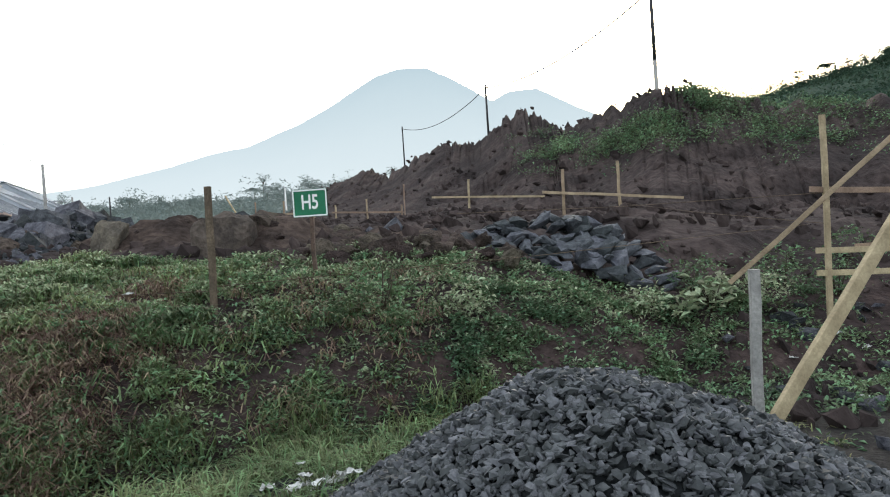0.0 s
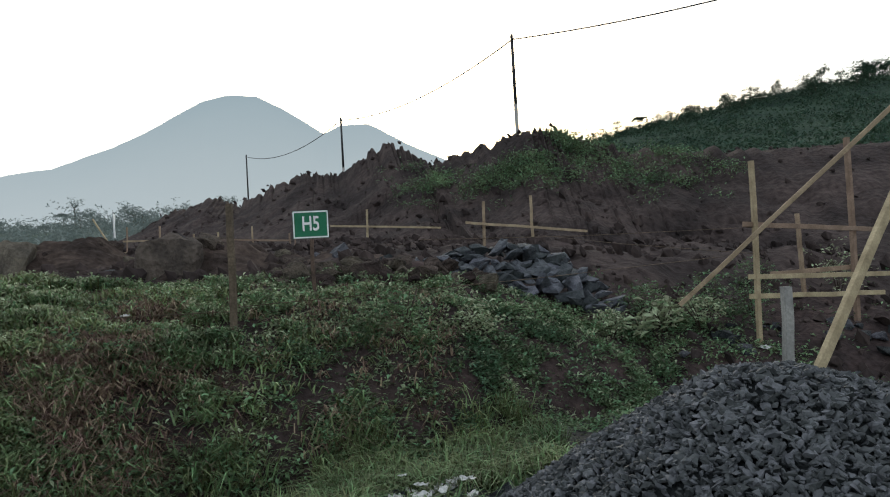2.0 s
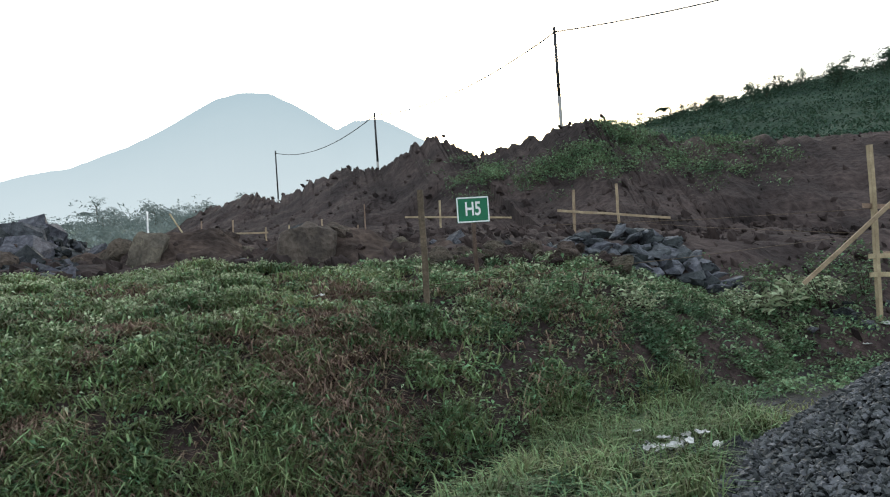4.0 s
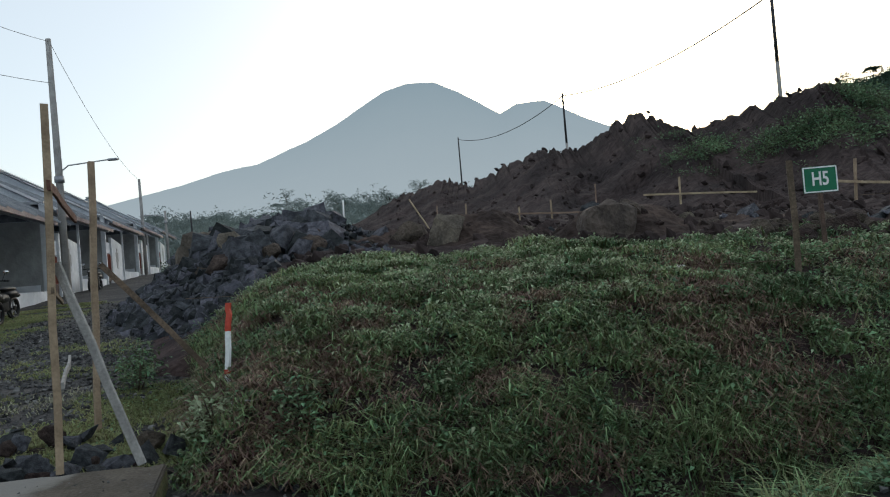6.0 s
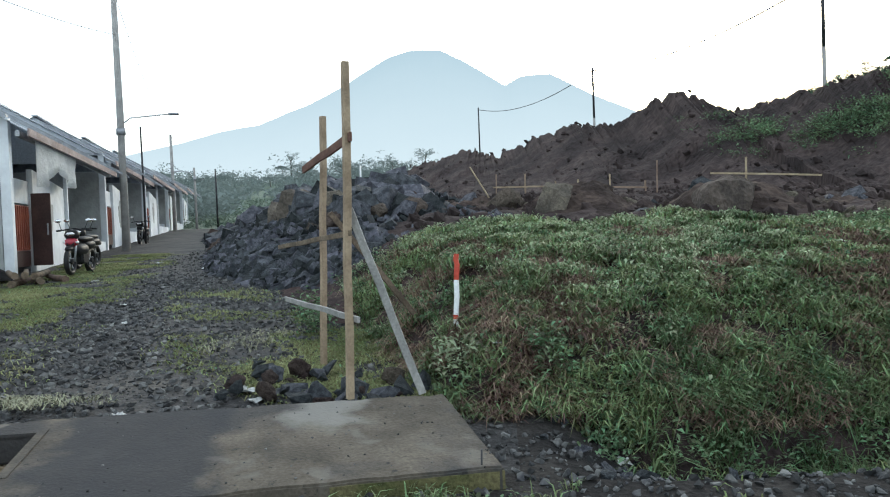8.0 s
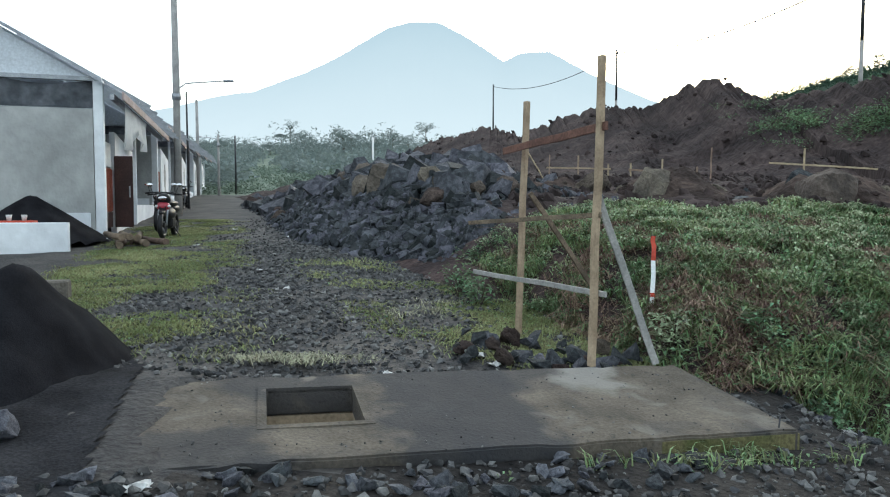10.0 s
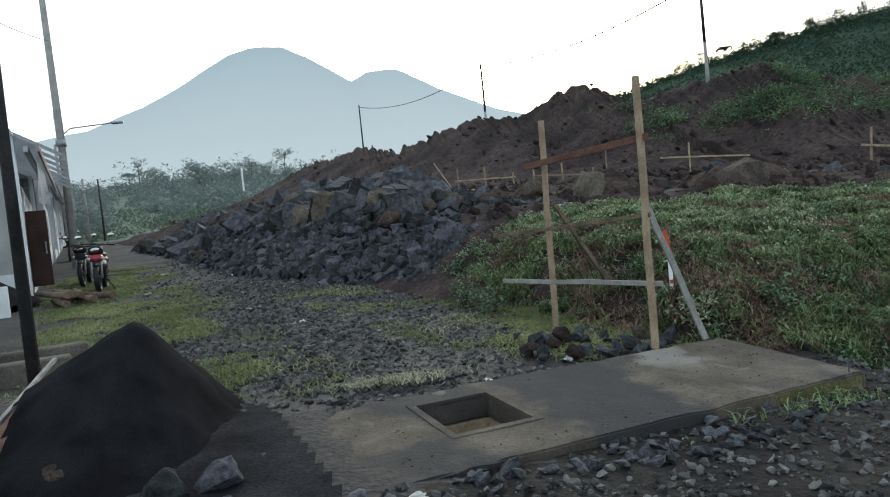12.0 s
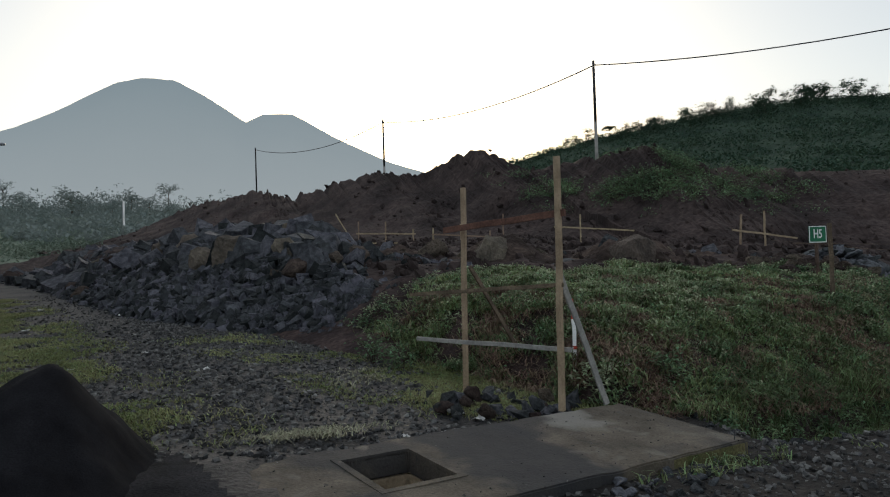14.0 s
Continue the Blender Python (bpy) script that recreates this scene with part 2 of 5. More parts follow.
# distant volcano: haze painted as a glowing pale blue, paler towards its foot
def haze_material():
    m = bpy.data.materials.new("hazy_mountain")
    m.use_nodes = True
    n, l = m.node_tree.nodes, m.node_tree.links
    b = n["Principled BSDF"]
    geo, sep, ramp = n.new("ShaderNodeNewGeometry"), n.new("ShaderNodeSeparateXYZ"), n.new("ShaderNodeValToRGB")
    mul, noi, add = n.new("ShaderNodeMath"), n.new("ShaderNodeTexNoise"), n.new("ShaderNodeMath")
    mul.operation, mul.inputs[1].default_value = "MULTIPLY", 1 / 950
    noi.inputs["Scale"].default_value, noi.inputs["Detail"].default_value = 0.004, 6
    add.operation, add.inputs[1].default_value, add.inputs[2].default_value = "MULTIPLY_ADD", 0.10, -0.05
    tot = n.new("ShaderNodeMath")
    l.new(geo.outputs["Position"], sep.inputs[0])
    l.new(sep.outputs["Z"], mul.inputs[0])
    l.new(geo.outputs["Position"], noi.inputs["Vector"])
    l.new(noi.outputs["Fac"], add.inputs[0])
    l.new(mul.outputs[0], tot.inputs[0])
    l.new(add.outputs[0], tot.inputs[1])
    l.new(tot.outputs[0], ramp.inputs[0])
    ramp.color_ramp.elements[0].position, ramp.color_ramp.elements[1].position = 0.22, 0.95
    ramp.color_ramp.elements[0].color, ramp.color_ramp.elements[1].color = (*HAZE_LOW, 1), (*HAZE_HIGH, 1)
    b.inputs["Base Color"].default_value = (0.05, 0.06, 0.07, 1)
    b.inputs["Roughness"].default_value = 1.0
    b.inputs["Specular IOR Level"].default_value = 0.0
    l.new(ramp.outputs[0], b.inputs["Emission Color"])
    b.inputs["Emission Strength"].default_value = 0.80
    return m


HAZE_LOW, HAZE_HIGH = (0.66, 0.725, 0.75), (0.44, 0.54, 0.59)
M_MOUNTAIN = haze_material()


# ---- helpers of this scene ----
def fbm(x, y, s=1.0, o=4, z=0.0):
    return noise.fractal(Vector((x * s, y * s, z)), 1.0, 2.0, o)


def lerp_list(v, xs, ys):
    return float(np.interp(v, xs, ys))


def sstep(a, b, v):
    v = min(1.0, max(0.0, (v - a) / (b - a)))
    return v * v * (3 - 2 * v)


def mesh_of(name, verts, faces, mat, smooth=False):
    me = bpy.data.meshes.new(name)
    me.from_pydata(verts, [], faces)
    me.materials.append(mat)
    if smooth:
        me.shade_smooth()
    me.update()
    return me


def bm_mesh(name, bm, mat, smooth=False):
    me = bpy.data.meshes.new(name)
    bm.to_mesh(me)
    bm.free()
    me.materials.append(mat)
    if smooth:
        me.shade_smooth()
    return me


def part(name, bm, mat, parent, label="", smooth=False):
    me = bm if isinstance(bm, bpy.types.Mesh) else bm_mesh(name, bm, mat, smooth)
    ob = new(name, me)
    ob.parent = parent
    if label:
        ob["label"] = label
    return ob


def thing(name, x=0, y=0, z=0, label="", category="", group="", kind="", rz=0):
    ob = new(name)
    ob.matrix_basis = pose(x, y, z, 0, 0, rz)
    return tagged(ob, label, category, group, kind)


def box(bm, cx, cy, cz, sx, sy, sz, m=None, bevel=0.0):
    made = bmesh.ops.create_cube(bm, size=1.0)["verts"]
    for v in made:
        v.co = Vector((cx + v.co.x * sx, cy + v.co.y * sy, cz + v.co.z * sz))
        if m:
            v.co = m @ v.co
    if bevel:
        edges = list({e for v in made for e in v.link_edges})
        bmesh.ops.bevel(bm, geom=edges, offset=bevel, segments=1, affect="EDGES")
    return bm


def stick(a, b, w, h, seed=0, bow=0.008, taper=1.0, segs=5):
    """A sawn stick from a to b with a slightly wavy run and chamfered edges."""
    a, b = Vector(a), Vector(b)
    d = b - a
    q = d.to_track_quat("Z", "Y").to_matrix()
    rng = random.Random(seed)
    bm = bmesh.new()
    rings = []
    c = 0.16
    prof = [(-1 + c, -1), (1 - c, -1), (1, -1 + c), (1, 1 - c), (1 - c, 1), (-1 + c, 1), (-1, 1 - c), (-1, -1 + c)]
    for i in range(segs + 1):
        f = i / segs
        k = 1 + (taper - 1) * f
        off = Vector((rng.uniform(-bow, bow), rng.uniform(-bow, bow), 0)) if 0 < i < segs else Vector((0, 0, 0))
        rings.append([bm.verts.new(a + d * f + q @ (off + Vector((px * w / 2 * k, py * h / 2 * k, 0)))) for px, py in prof])
    for r0, r1 in zip(rings, rings[1:]):
        for j in range(8):
            bm.faces.new((r0[j], r0[(j + 1) % 8], r1[(j + 1) % 8], r1[j]))
    bm.faces.new(rings[0][::-1])
    bm.faces.new(rings[-1])
    return bm


def tube(points, r0, r1=None, n=8):
    """A round tube through the points, from radius r0 to r1."""
    r1 = r0 if r1 is None else r1
    bm = bmesh.new()
    rings, pts = [], [Vector(p) for p in points]
    for i, p in enumerate(pts):
        d = (pts[min(i + 1, len(pts) - 1)] - pts[max(i - 1, 0)]).normalized()
        q = d.to_track_quat("Z", "Y").to_matrix()
        r = r0 + (r1 - r0) * i / (len(pts) - 1)
        rings.append([bm.verts.new(p + q @ Vector((r * math.cos(6.2832 * k / n), r * math.sin(6.2832 * k / n), 0))) for k in range(n)])
    for a, b in zip(rings, rings[1:]):
        for k in range(n):
            bm.faces.new((a[k], a[(k + 1) % n], b[(k + 1) % n], b[k]))
    bm.faces.new(rings[0][::-1])
    bm.faces.new(rings[-1])
    for f in bm.faces:
        f.smooth = len(f.verts) == 4
    return bm


def hull_stone(seed, n=13, flat=0.7):
    rng = random.Random(seed)
    bm = bmesh.new()
    for _ in range(n):
        v = Vector((rng.gauss(0, 1), rng.gauss(0, 1), rng.gauss(0, 1))).normalized() * rng.uniform(0.82, 1.1)
        bm.verts.new((v.x, v.y * rng.uniform(0.75, 1.0), v.z * flat))
    bmesh.ops.convex_hull(bm, input=list(bm.verts))
    bmesh.ops.delete(bm, geom=[v for v in bm.verts if not v.link_faces], context="VERTS")
    bmesh.ops.recalc_face_normals(bm, faces=list(bm.faces))
    return bm


def shard(seed, flat=0.6):
    """A split block of basalt with flat faces and pointed corners."""
    rng = random.Random(seed)
    bm = bmesh.new()
    for x, y, z in itertools.product((-1, 1), repeat=3):
        bm.verts.new((x * rng.uniform(0.45, 1.05), y * rng.uniform(0.40, 0.85), z * flat * rng.uniform(0.45, 1.1)))
    for _ in range(2):
        bm.verts.new((rng.uniform(-1.1, 1.1), rng.uniform(-0.9, 0.9), flat * rng.uniform(-1, 1)))
    bmesh.ops.convex_hull(bm, input=list(bm.verts))
    bmesh.ops.delete(bm, geom=[v for v in bm.verts if not v.link_faces], context="VERTS")
    bmesh.ops.recalc_face_normals(bm, faces=list(bm.faces))
    return bm


def boulder(seed, flat=0.8):
    """A rough rounded rock with broken planes."""
    rng = random.Random(seed)
    bm = bmesh.new()
    bmesh.ops.create_icosphere(bm, subdivisions=3, radius=1.0)
    cuts = [(Vector((rng.gauss(0, 1), rng.gauss(0, 1), rng.gauss(0, 1))).normalized(), rng.uniform(0.5, 0.85)) for _ in range(11)]
    for v in bm.verts:
        for nrm, dist in cuts:
            e = v.co.dot(nrm) - dist
            if e > 0:
                v.co -= nrm * e * 0.92
        v.co *= 1 + 0.20 * noise.fractal(v.co * 1.7 + Vector((seed * 3.1, 0, 0)), 0.9, 2.1, 5)
        v.co.z *= flat
    return bm


# ---- lie of the land ----
def level_z(x, y):
    z = lerp_list(x, [-13.0, -10.6, -9.5, -6.0, -3.0, 7.0], [0.0, -0.03, -0.12, -0.33, -0.43, -0.45])
    return z + 0.045 * min(max(y - 2.5, 0), 50.0) * sstep(4.0, -8.5, x)


def base_z(x, y):
    """The road and the yards beside it, with the ditch along the bank."""
    z = level_z(x, y)
    if -5.7 < x < 0.6 and y > 2.5:
        depth = lerp_list(x, [-5.6, -4.7, -2.5, -0.8, 0.5], [0.0, 0.55, 0.55, 0.32, 0.0])
        z -= depth * sstep(-1.0, -0.45, bank_depth(x, y)[0])
    return z


FRONT_X = [-9.0, -8.0, -7.0, -6.1, -5.0, -4.0, -3.0, -2.0, -1.0, 0.0, 1.0, 3.0, 5.0, 6.5, 8.0]
FRONT_Y = [6.8, 5.7, 4.75, 4.35, 4.55, 4.75, 5.0, 5.2, 5.5, 6.0, 6.25, 7.25, 8.9, 11.0, 14.5]


def bank_depth(x, y):
    d1 = y - lerp_list(x, FRONT_X, FRONT_Y)
    d2 = (x + 6.55) * 0.92 + (y - 5.0) * 0.39 + 0.18 * noise.noise(Vector((x, y, 7)))
    return d1 / lerp_list(x, [-2.5, -0.3], [1.5, 1.15]), d2 / lerp_list(y, [5.0, 8.0], [1.15, 0.6])


def terrace_depth(x, y):
    return min((y - 8.2) / 1.2, ((x + 8.4) * 0.893 + (y - 7.5) * 0.449 - 1.5 * sstep(13, 18, y)) / 2.5)


def bank_z(x, y):
    a, b = bank_depth(x, y)
    d = max(min(a, b), terrace_depth(x, y))
    if d <= -0.35:
        return None
    top = 1.22 + 0.070 * max(0.0, min(y, 30) - 8.0) + 0.08 * fbm(x, y, 0.5)
    top -= 0.55 * sstep(1.5, 4.0, x) * sstep(13.0, 10.5, y) + 0.3 * sstep(5.0, 7.0, x)
    g = level_z(x, y) - 0.05
    z = g + (top - g) * (1 - math.exp(-d) if d > 0 else d * 1.2) + (0.10 * fbm(x, y, 1.3, 4, 3.0) + 0.10 * abs(fbm(x, y, 0.9, 3, 12.0)) - 0.03) * min(1.0, max(0.0, d * 2))
    return z


def land_z(x, y):
    z = bank_z(x, y)
    g = base_z(x, y)
    return g if z is None else max(z, g)


def grid_sheet(name, xs, ys, zf, mat, keep=None, smooth=True):
    verts, index, faces = [], {}, []
    for j, y in enumerate(ys):
        for i, x in enumerate(xs):
            z = zf(x, y)
            if z is not None and (keep is None or keep(x, y)):
                index[i, j] = len(verts)
                verts.append((x, y, z))
    for j in range(len(ys) - 1):
        for i in range(len(xs) - 1):
            q = [index.get(k) for k in ((i, j), (i + 1, j), (i + 1, j + 1), (i, j + 1))]
            if None not in q:
                faces.append(q)
    return new(name, mesh_of(name, verts, faces, mat, smooth))


def spaced(*spans):
    out = []
    for a, b, s in spans:
        out += list(np.arange(a, b, s))
    return [float(v) for v in out] + [float(spans[-1][1])]


# one sheet of ground out to the foot of the volcano
def ground_z(x, y):
    z = base_z(x, y)
    z += 0.022 * fbm(x, y, 1.6, 4) + 0.03 * fbm(x, y, 0.35, 3)
    far = max(0.0, y - 58.0)
    z += 0.088 * min(far, 400) + 0.03 * max(0.0, far - 400)
    if y > 80:
        z += (2.5 * fbm(x, y, 0.012, 3)) * sstep(80, 160, y)
    if -12.2 < x < -9.0 and 0.5 < y < 4.6:
        inside = (Vector((x, y, 0)) - SLAB_O).dot(SLAB_F)
        run = (Vector((x, y, 0)) - SLAB_O).dot(SLAB_E)
        w = sstep(3.75, 4.25, run) * sstep(6.2, 4.9, run) * sstep(-0.4, 0.1, inside) * sstep(2.2, 1.6, inside)
        z += w * (-0.062 + 0.075 * inside + 0.02 * fbm(x, y, 3.0) - z)
    if -11.0 < x < -5.6 and 1.0 < y < 4.6:
        inside = (Vector((x, y, 0)) - SLAB_O).dot(SLAB_F)
        run = (Vector((x, y, 0)) - SLAB_O).dot(SLAB_E)
        z -= 0.7 * sstep(0.1, 0.45, inside) * sstep(1.5, 1.2, inside) * sstep(0.1, 0.4, run) * sstep(4.2, 3.8, run)
    return z


gx = spaced((-1600, -300, 130), (-300, -60, 24), (-60, -20, 3), (-20, 10, 0.22), (10, 40, 3), (40, 300, 26), (300, 1600, 130))
gy = spaced((-300, -20, 40), (-20, -5, 2.5), (-5, 16, 0.22), (16, 50, 0.8), (50, 120, 5), (120, 500, 20), (500, 2600, 150))
ground = grid_sheet("ground", gx, gy, ground_z, M_ROAD)
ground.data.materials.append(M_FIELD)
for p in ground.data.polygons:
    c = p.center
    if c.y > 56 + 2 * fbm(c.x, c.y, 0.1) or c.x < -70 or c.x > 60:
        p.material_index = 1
tagged(ground, "dark volcanic gravel road running out into green fields", "ground", kind="structure")

bank = grid_sheet("bank", spaced((-10.5, 9, 0.13)), spaced((4.0, 11, 0.13)), bank_z, M_BANK)
tagged(bank, "earth bank of dark reddish soil under weeds", "earth bank", kind="structure")
terrace = grid_sheet("terrace", spaced((-26, 10, 0.25)), spaced((10.8, 30, 0.25), (30, 46, 0.8)), lambda x, y: bank_z(x, y) if bank_z(x, y) is None else bank_z(x, y) + 0.16 * fbm(x, y, 1.1, 5) * sstep(10.8, 12.0, y) - 0.004, M_CUT)
tagged(terrace, "levelled terrace of dark brown soil", "terrace", kind="structure")

# the cut soil slope: a loft from its toe over its broken crest to its back
CREST = [(-26, 92, 5.0), (-18.5, 79.4, 7.2), (-14.5, 72.4, 8.3), (-8.5, 62, 8.5), (-6.2, 57.7, 7.4), (-1.1, 48.7, 8.4), (1.3, 44.5, 7.7), (4.1, 39.5, 8.75), (5.9, 35.6, 6.8),
         (9.0, 28.6, 7.0), (11.0, 30, 7.0), (13.4, 28.9, 5.9), (18, 26.8, 5.5), (26, 23, 5.3), (44, 14, 5.0)]
TOE = [(-30, 78, 4.6), (-24, 62, 3.6), (-15, 45, 3.0), (-9, 36, 2.75), (-5, 29, 2.6), (-1, 25.5, 2.35), (1.5, 23, 2.2), (3.6, 20, 1.95), (4.8, 18.4, 1.75), (6.0, 16.6, 1.1),
       (7.4, 15.4, 0.1), (9.5, 14.2, -0.3), (12, 12.5, -0.5), (18, 9.5, -0.6), (34, 2, -0.7)]


def along(line, f):
    k = f * (len(line) - 1)
    i = min(int(k), len(line) - 2)
    return Vector(line[i]).lerp(Vector(line[i + 1]), k - i)


def cut_slope():
    nu, nv = 460, 44
    verts, faces = [], []
    for i in range(nu + 1):
        f = i / nu
        t, c = along(TOE, f), along(CREST, f)
        side = (c - t)
        side.z = 0
        side.normalize()
        t = t - side * 1.6 - Vector((0, 0, 0.45))
        ragged = 0.42 * noise.fractal(Vector((i * 0.23, 0, 0)), 1.0, 2.0, 5) + 0.25 * noise.noise(Vector((i * 0.55, 5, 0)))
        for j in range(nv + 1):
            g = j / nv
            if g <= 0.72:
                h = g / 0.72
                p = t.lerp(c, h)
                p.z = ragged * h ** 5 + t.z + (c.z - t.z) * (0.35 * h + 0.65 * h ** 1.7 if f < 0.55 else 0.8 * h + 0.2 * h * h)
            else:
                h = (g - 0.72) / 0.28
                rise = 1.1 * sstep(7.5, 11, c.x) - 1.0 * sstep(8.0, 4.0, c.x)
                p = c + side * 9.0 * h + Vector((0, 0, rise * h + ragged * (1 - h)))
            w = math.sin(math.pi * min(1.0, g / 0.72)) if g < 0.72 else 0.25
            q = p * 0.30
            lump = noise.fractal(Vector((q.x, q.y, q.z)), 0.9, 2.1, 5)
            gully = abs(noise.noise(Vector((q.x * 0.8, q.y * 0.8, q.z * 0.25))))
            p += (Vector((-side.x, -side.y, 0.6)) * (0.42 * lump - 0.38 * gully)) * w
            scrape = noise.noise(Vector((i * 0.85, j * 0.07, 3))) + 0.6 * noise.noise(Vector((i * 0.31, j * 0.12, 9)))
            p += Vector((-side.x, -side.y, 0.2)) * (0.13 * scrape * w)
            verts.append(p)
    for i in range(nu):
        for j in range(nv):
            a = i * (nv + 1) + j
            faces.append((a, a + nv + 1, a + nv + 2, a + 1))
    return new("cut_slope", mesh_of("cut_slope", verts, faces, M_CUT, False))


slope = tagged(cut_slope(), "bare dug slope of dark reddish brown soil with clods along its crest", "soil slope", kind="structure")


def hill_z(x, y):
    top = lerp_list(x, [-40, 0, 20, 39, 52, 70, 82, 95, 118, 160, 300], [2, 6, 13, 19.6, 23, 26.6, 29, 30.6, 32.5, 35, 40])
    f = min(1.0, max(0.0, (y - 24) / 86))
    z = 4.6 + (top - 4.6) * (0.85 * f + 0.15 * f * f) - 0.02 * max(0, y - 110)
    return z + 0.7 * fbm(x, y, 0.06, 4) * sstep(30, 50, y)


hill = grid_sheet("hill", spaced((-4, 60, 1.6), (60, 200, 4), (200, 420, 30)), spaced((27, 120, 1.6), (120, 260, 20)), hill_z, M_HILL, keep=lambda x, y: y > 60 - 2.6 * x + 8 or x > 18)
tagged(hill, "green overgrown hillside behind the dug slope", "hillside", kind="structure")

# the volcano
PROFILE_X = [-3600, -2030, -1605, -1380, -1200, -925, -782, -640, -527, -415, -276, -165, -55, 38, 123, 259, 326, 462, 731, 1150, 2400]
PROFILE_Z = [330, 428, 498, 549, 569, 664, 728, 809, 870, 897, 892, 835, 765, 701, 743, 746, 710, 635, 516, 400, 250]


def volcano():
    xs = spaced((-3600, -2000, 80), (-2000, 800, 20), (800, 2400, 80))
    ys = [2350, 2600, 2900, 3200, 3400, 3500, 3700, 4100]
    fall = [0.02, 0.30, 0.60, 0.82, 0.95, 1.0, 0.9, 0.4]
    verts, faces = [], []
    for j, y in enumerate(ys):
        for x in xs:
            k = y / 3500
            z = lerp_list(x, PROFILE_X, PROFILE_Z)
            z = z * fall[j] + (8 * fbm(x, y, 0.004, 5) if fall[j] < 1 else 2.5 * fbm(x, y, 0.012, 3))
            verts.append((x * k, y, z))
    n = len(xs)
    for j in range(len(ys) - 1):
        for i in range(n - 1):
            faces.append((j * n + i, j * n + i + 1, (j + 1) * n + i + 1, (j + 1) * n + i))
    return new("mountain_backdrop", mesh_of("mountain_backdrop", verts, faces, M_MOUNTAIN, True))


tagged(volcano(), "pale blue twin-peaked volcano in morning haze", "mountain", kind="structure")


# ---- concrete slab over the ditch, with an open manhole ----
def slab_top(s, t):
    return -0.165 + 0.03 * min(s, 3.5) + 0.075 * t - 0.004 * s


def slab_point(s, t, z=0.0):
    p = SLAB_O + SLAB_E * s + SLAB_F * t
    return Vector((p.x, p.y, slab_top(s, t) + z))


def slab_cells(ss, ts, skip, z0, z1):
    bm = bmesh.new()
    lo = {(i, j): bm.verts.new(slab_point(s, t, z0)) for i, s in enumerate(ss) for j, t in enumerate(ts)}
    hi = {(i, j): bm.verts.new(slab_point(s, t, z1)) for i, s in enumerate(ss) for j, t in enumerate(ts)}
    full = {(i, j) for i in range(len(ss) - 1) for j in range(len(ts) - 1)} - set(skip)
    for i, j in full:
        bm.faces.new((hi[i, j], hi[i, j + 1], hi[i + 1, j + 1], hi[i + 1, j]))
        bm.faces.new((lo[i, j], lo[i + 1, j], lo[i + 1, j + 1], lo[i, j + 1]))
        for (a, b), n in ((((i, j), (i + 1, j)), (i, j - 1)), (((i + 1, j), (i + 1, j + 1)), (i + 1, j)), (((i + 1, j + 1), (i, j + 1)), (i, j + 1)), (((i, j + 1), (i, j)), (i - 1, j))):
            if n not in full:
                bm.faces.new((lo[a], hi[a], hi[b], lo[b]))
    bmesh.ops.recalc_face_normals(bm, faces=list(bm.faces))
    return bm


slab = thing("concrete_slab", label="worn concrete slab bridging the ditch beside the gravel road", category="concrete slab")
rng = random.Random(4)
ss = sorted([0.12 * k for k in range(1, 37) if abs(0.12 * k - 2.94) > 0.05 and abs(0.12 * k - 3.57) > 0.05] + [0.0, 2.94, 3.57, 4.42])
ts = [0.0, 0.13, 0.27, 0.40, 0.53, 0.72, 0.91, 1.10, 1.25, 1.40, 1.56]
bm = slab_cells(ss, ts, [(i, j) for i in range(len(ss) - 1) for j in range(len(ts) - 1) if 2.93 < ss[i] < 3.56 and 0.52 < ts[j] < 1.24], -0.20, 0.0)
for v in bm.verts:
    p = Vector((v.co.x, v.co.y, 0)) - SLAB_O
    run, ins = p.dot(SLAB_E), p.dot(SLAB_F)
    v.co.z += 0.010 * fbm(v.co.x, v.co.y, 1.8, 4)
    if min(ins, 1.56 - ins, run, 4.42 - run) < 0.01:
        w = 0.022 * noise.noise(Vector((v.co.x * 7, v.co.y * 7, 3))) + 0.012 * noise.noise(Vector((v.co.x * 19, v.co.y * 19, 8)))
        v.co += SLAB_F * (w if ins < 0.8 else -w)
        if v.co.z > slab_top(run, ins) - 0.05:
            v.co.z -= abs(w) * 0.5
sharp = [e for e in bm.edges if len(e.link_faces) == 2 and e.calc_face_angle() > 0.8]
bmesh.ops.bevel(bm, geom=sharp, offset=0.014, segments=2, affect="EDGES")
part("deck", bm, M_SLAB, slab)
rim = slab_cells([2.88, 2.94, 3.57, 3.63], [0.47, 0.53, 1.25, 1.31], [(1, 1)], -0.03, 0.009)
part("manhole_rim", rim, M_SLAB, slab, "raised worn rim round the open manhole")
pit = bmesh.new()
for s0, s1, t0, t1 in ((2.90, 2.935, 0.49, 1.29), (3.575, 3.61, 0.49, 1.29), (2.935, 3.575, 0.49, 0.525), (2.935, 3.575, 1.255, 1.29)):
    pts = [slab_point(s, t, z) for z in (-0.42, -0.205) for s, t in ((s0, t0), (s1, t0), (s1, t1), (s0, t1))]
    vs = [pit.verts.new(p) for p in pts]
    for f in ((0, 3, 2, 1), (4, 5, 6, 7), (0, 1, 5, 4), (1, 2, 6, 5), (2, 3, 7, 6), (3, 0, 4, 7)):
        pit.faces.new([vs[k] for k in f])
part("pit_wall", pit, M_PIT, slab)
part("pit_floor", slab_cells([2.88, 3.63], [0.47, 1.31], [], -0.46, -0.42), M_PIT, slab)
step = slab_cells([2.95, 3.56], [1.05, 1.25], [], -0.419, -0.30)
part("ledge", step, M_PIT, slab)
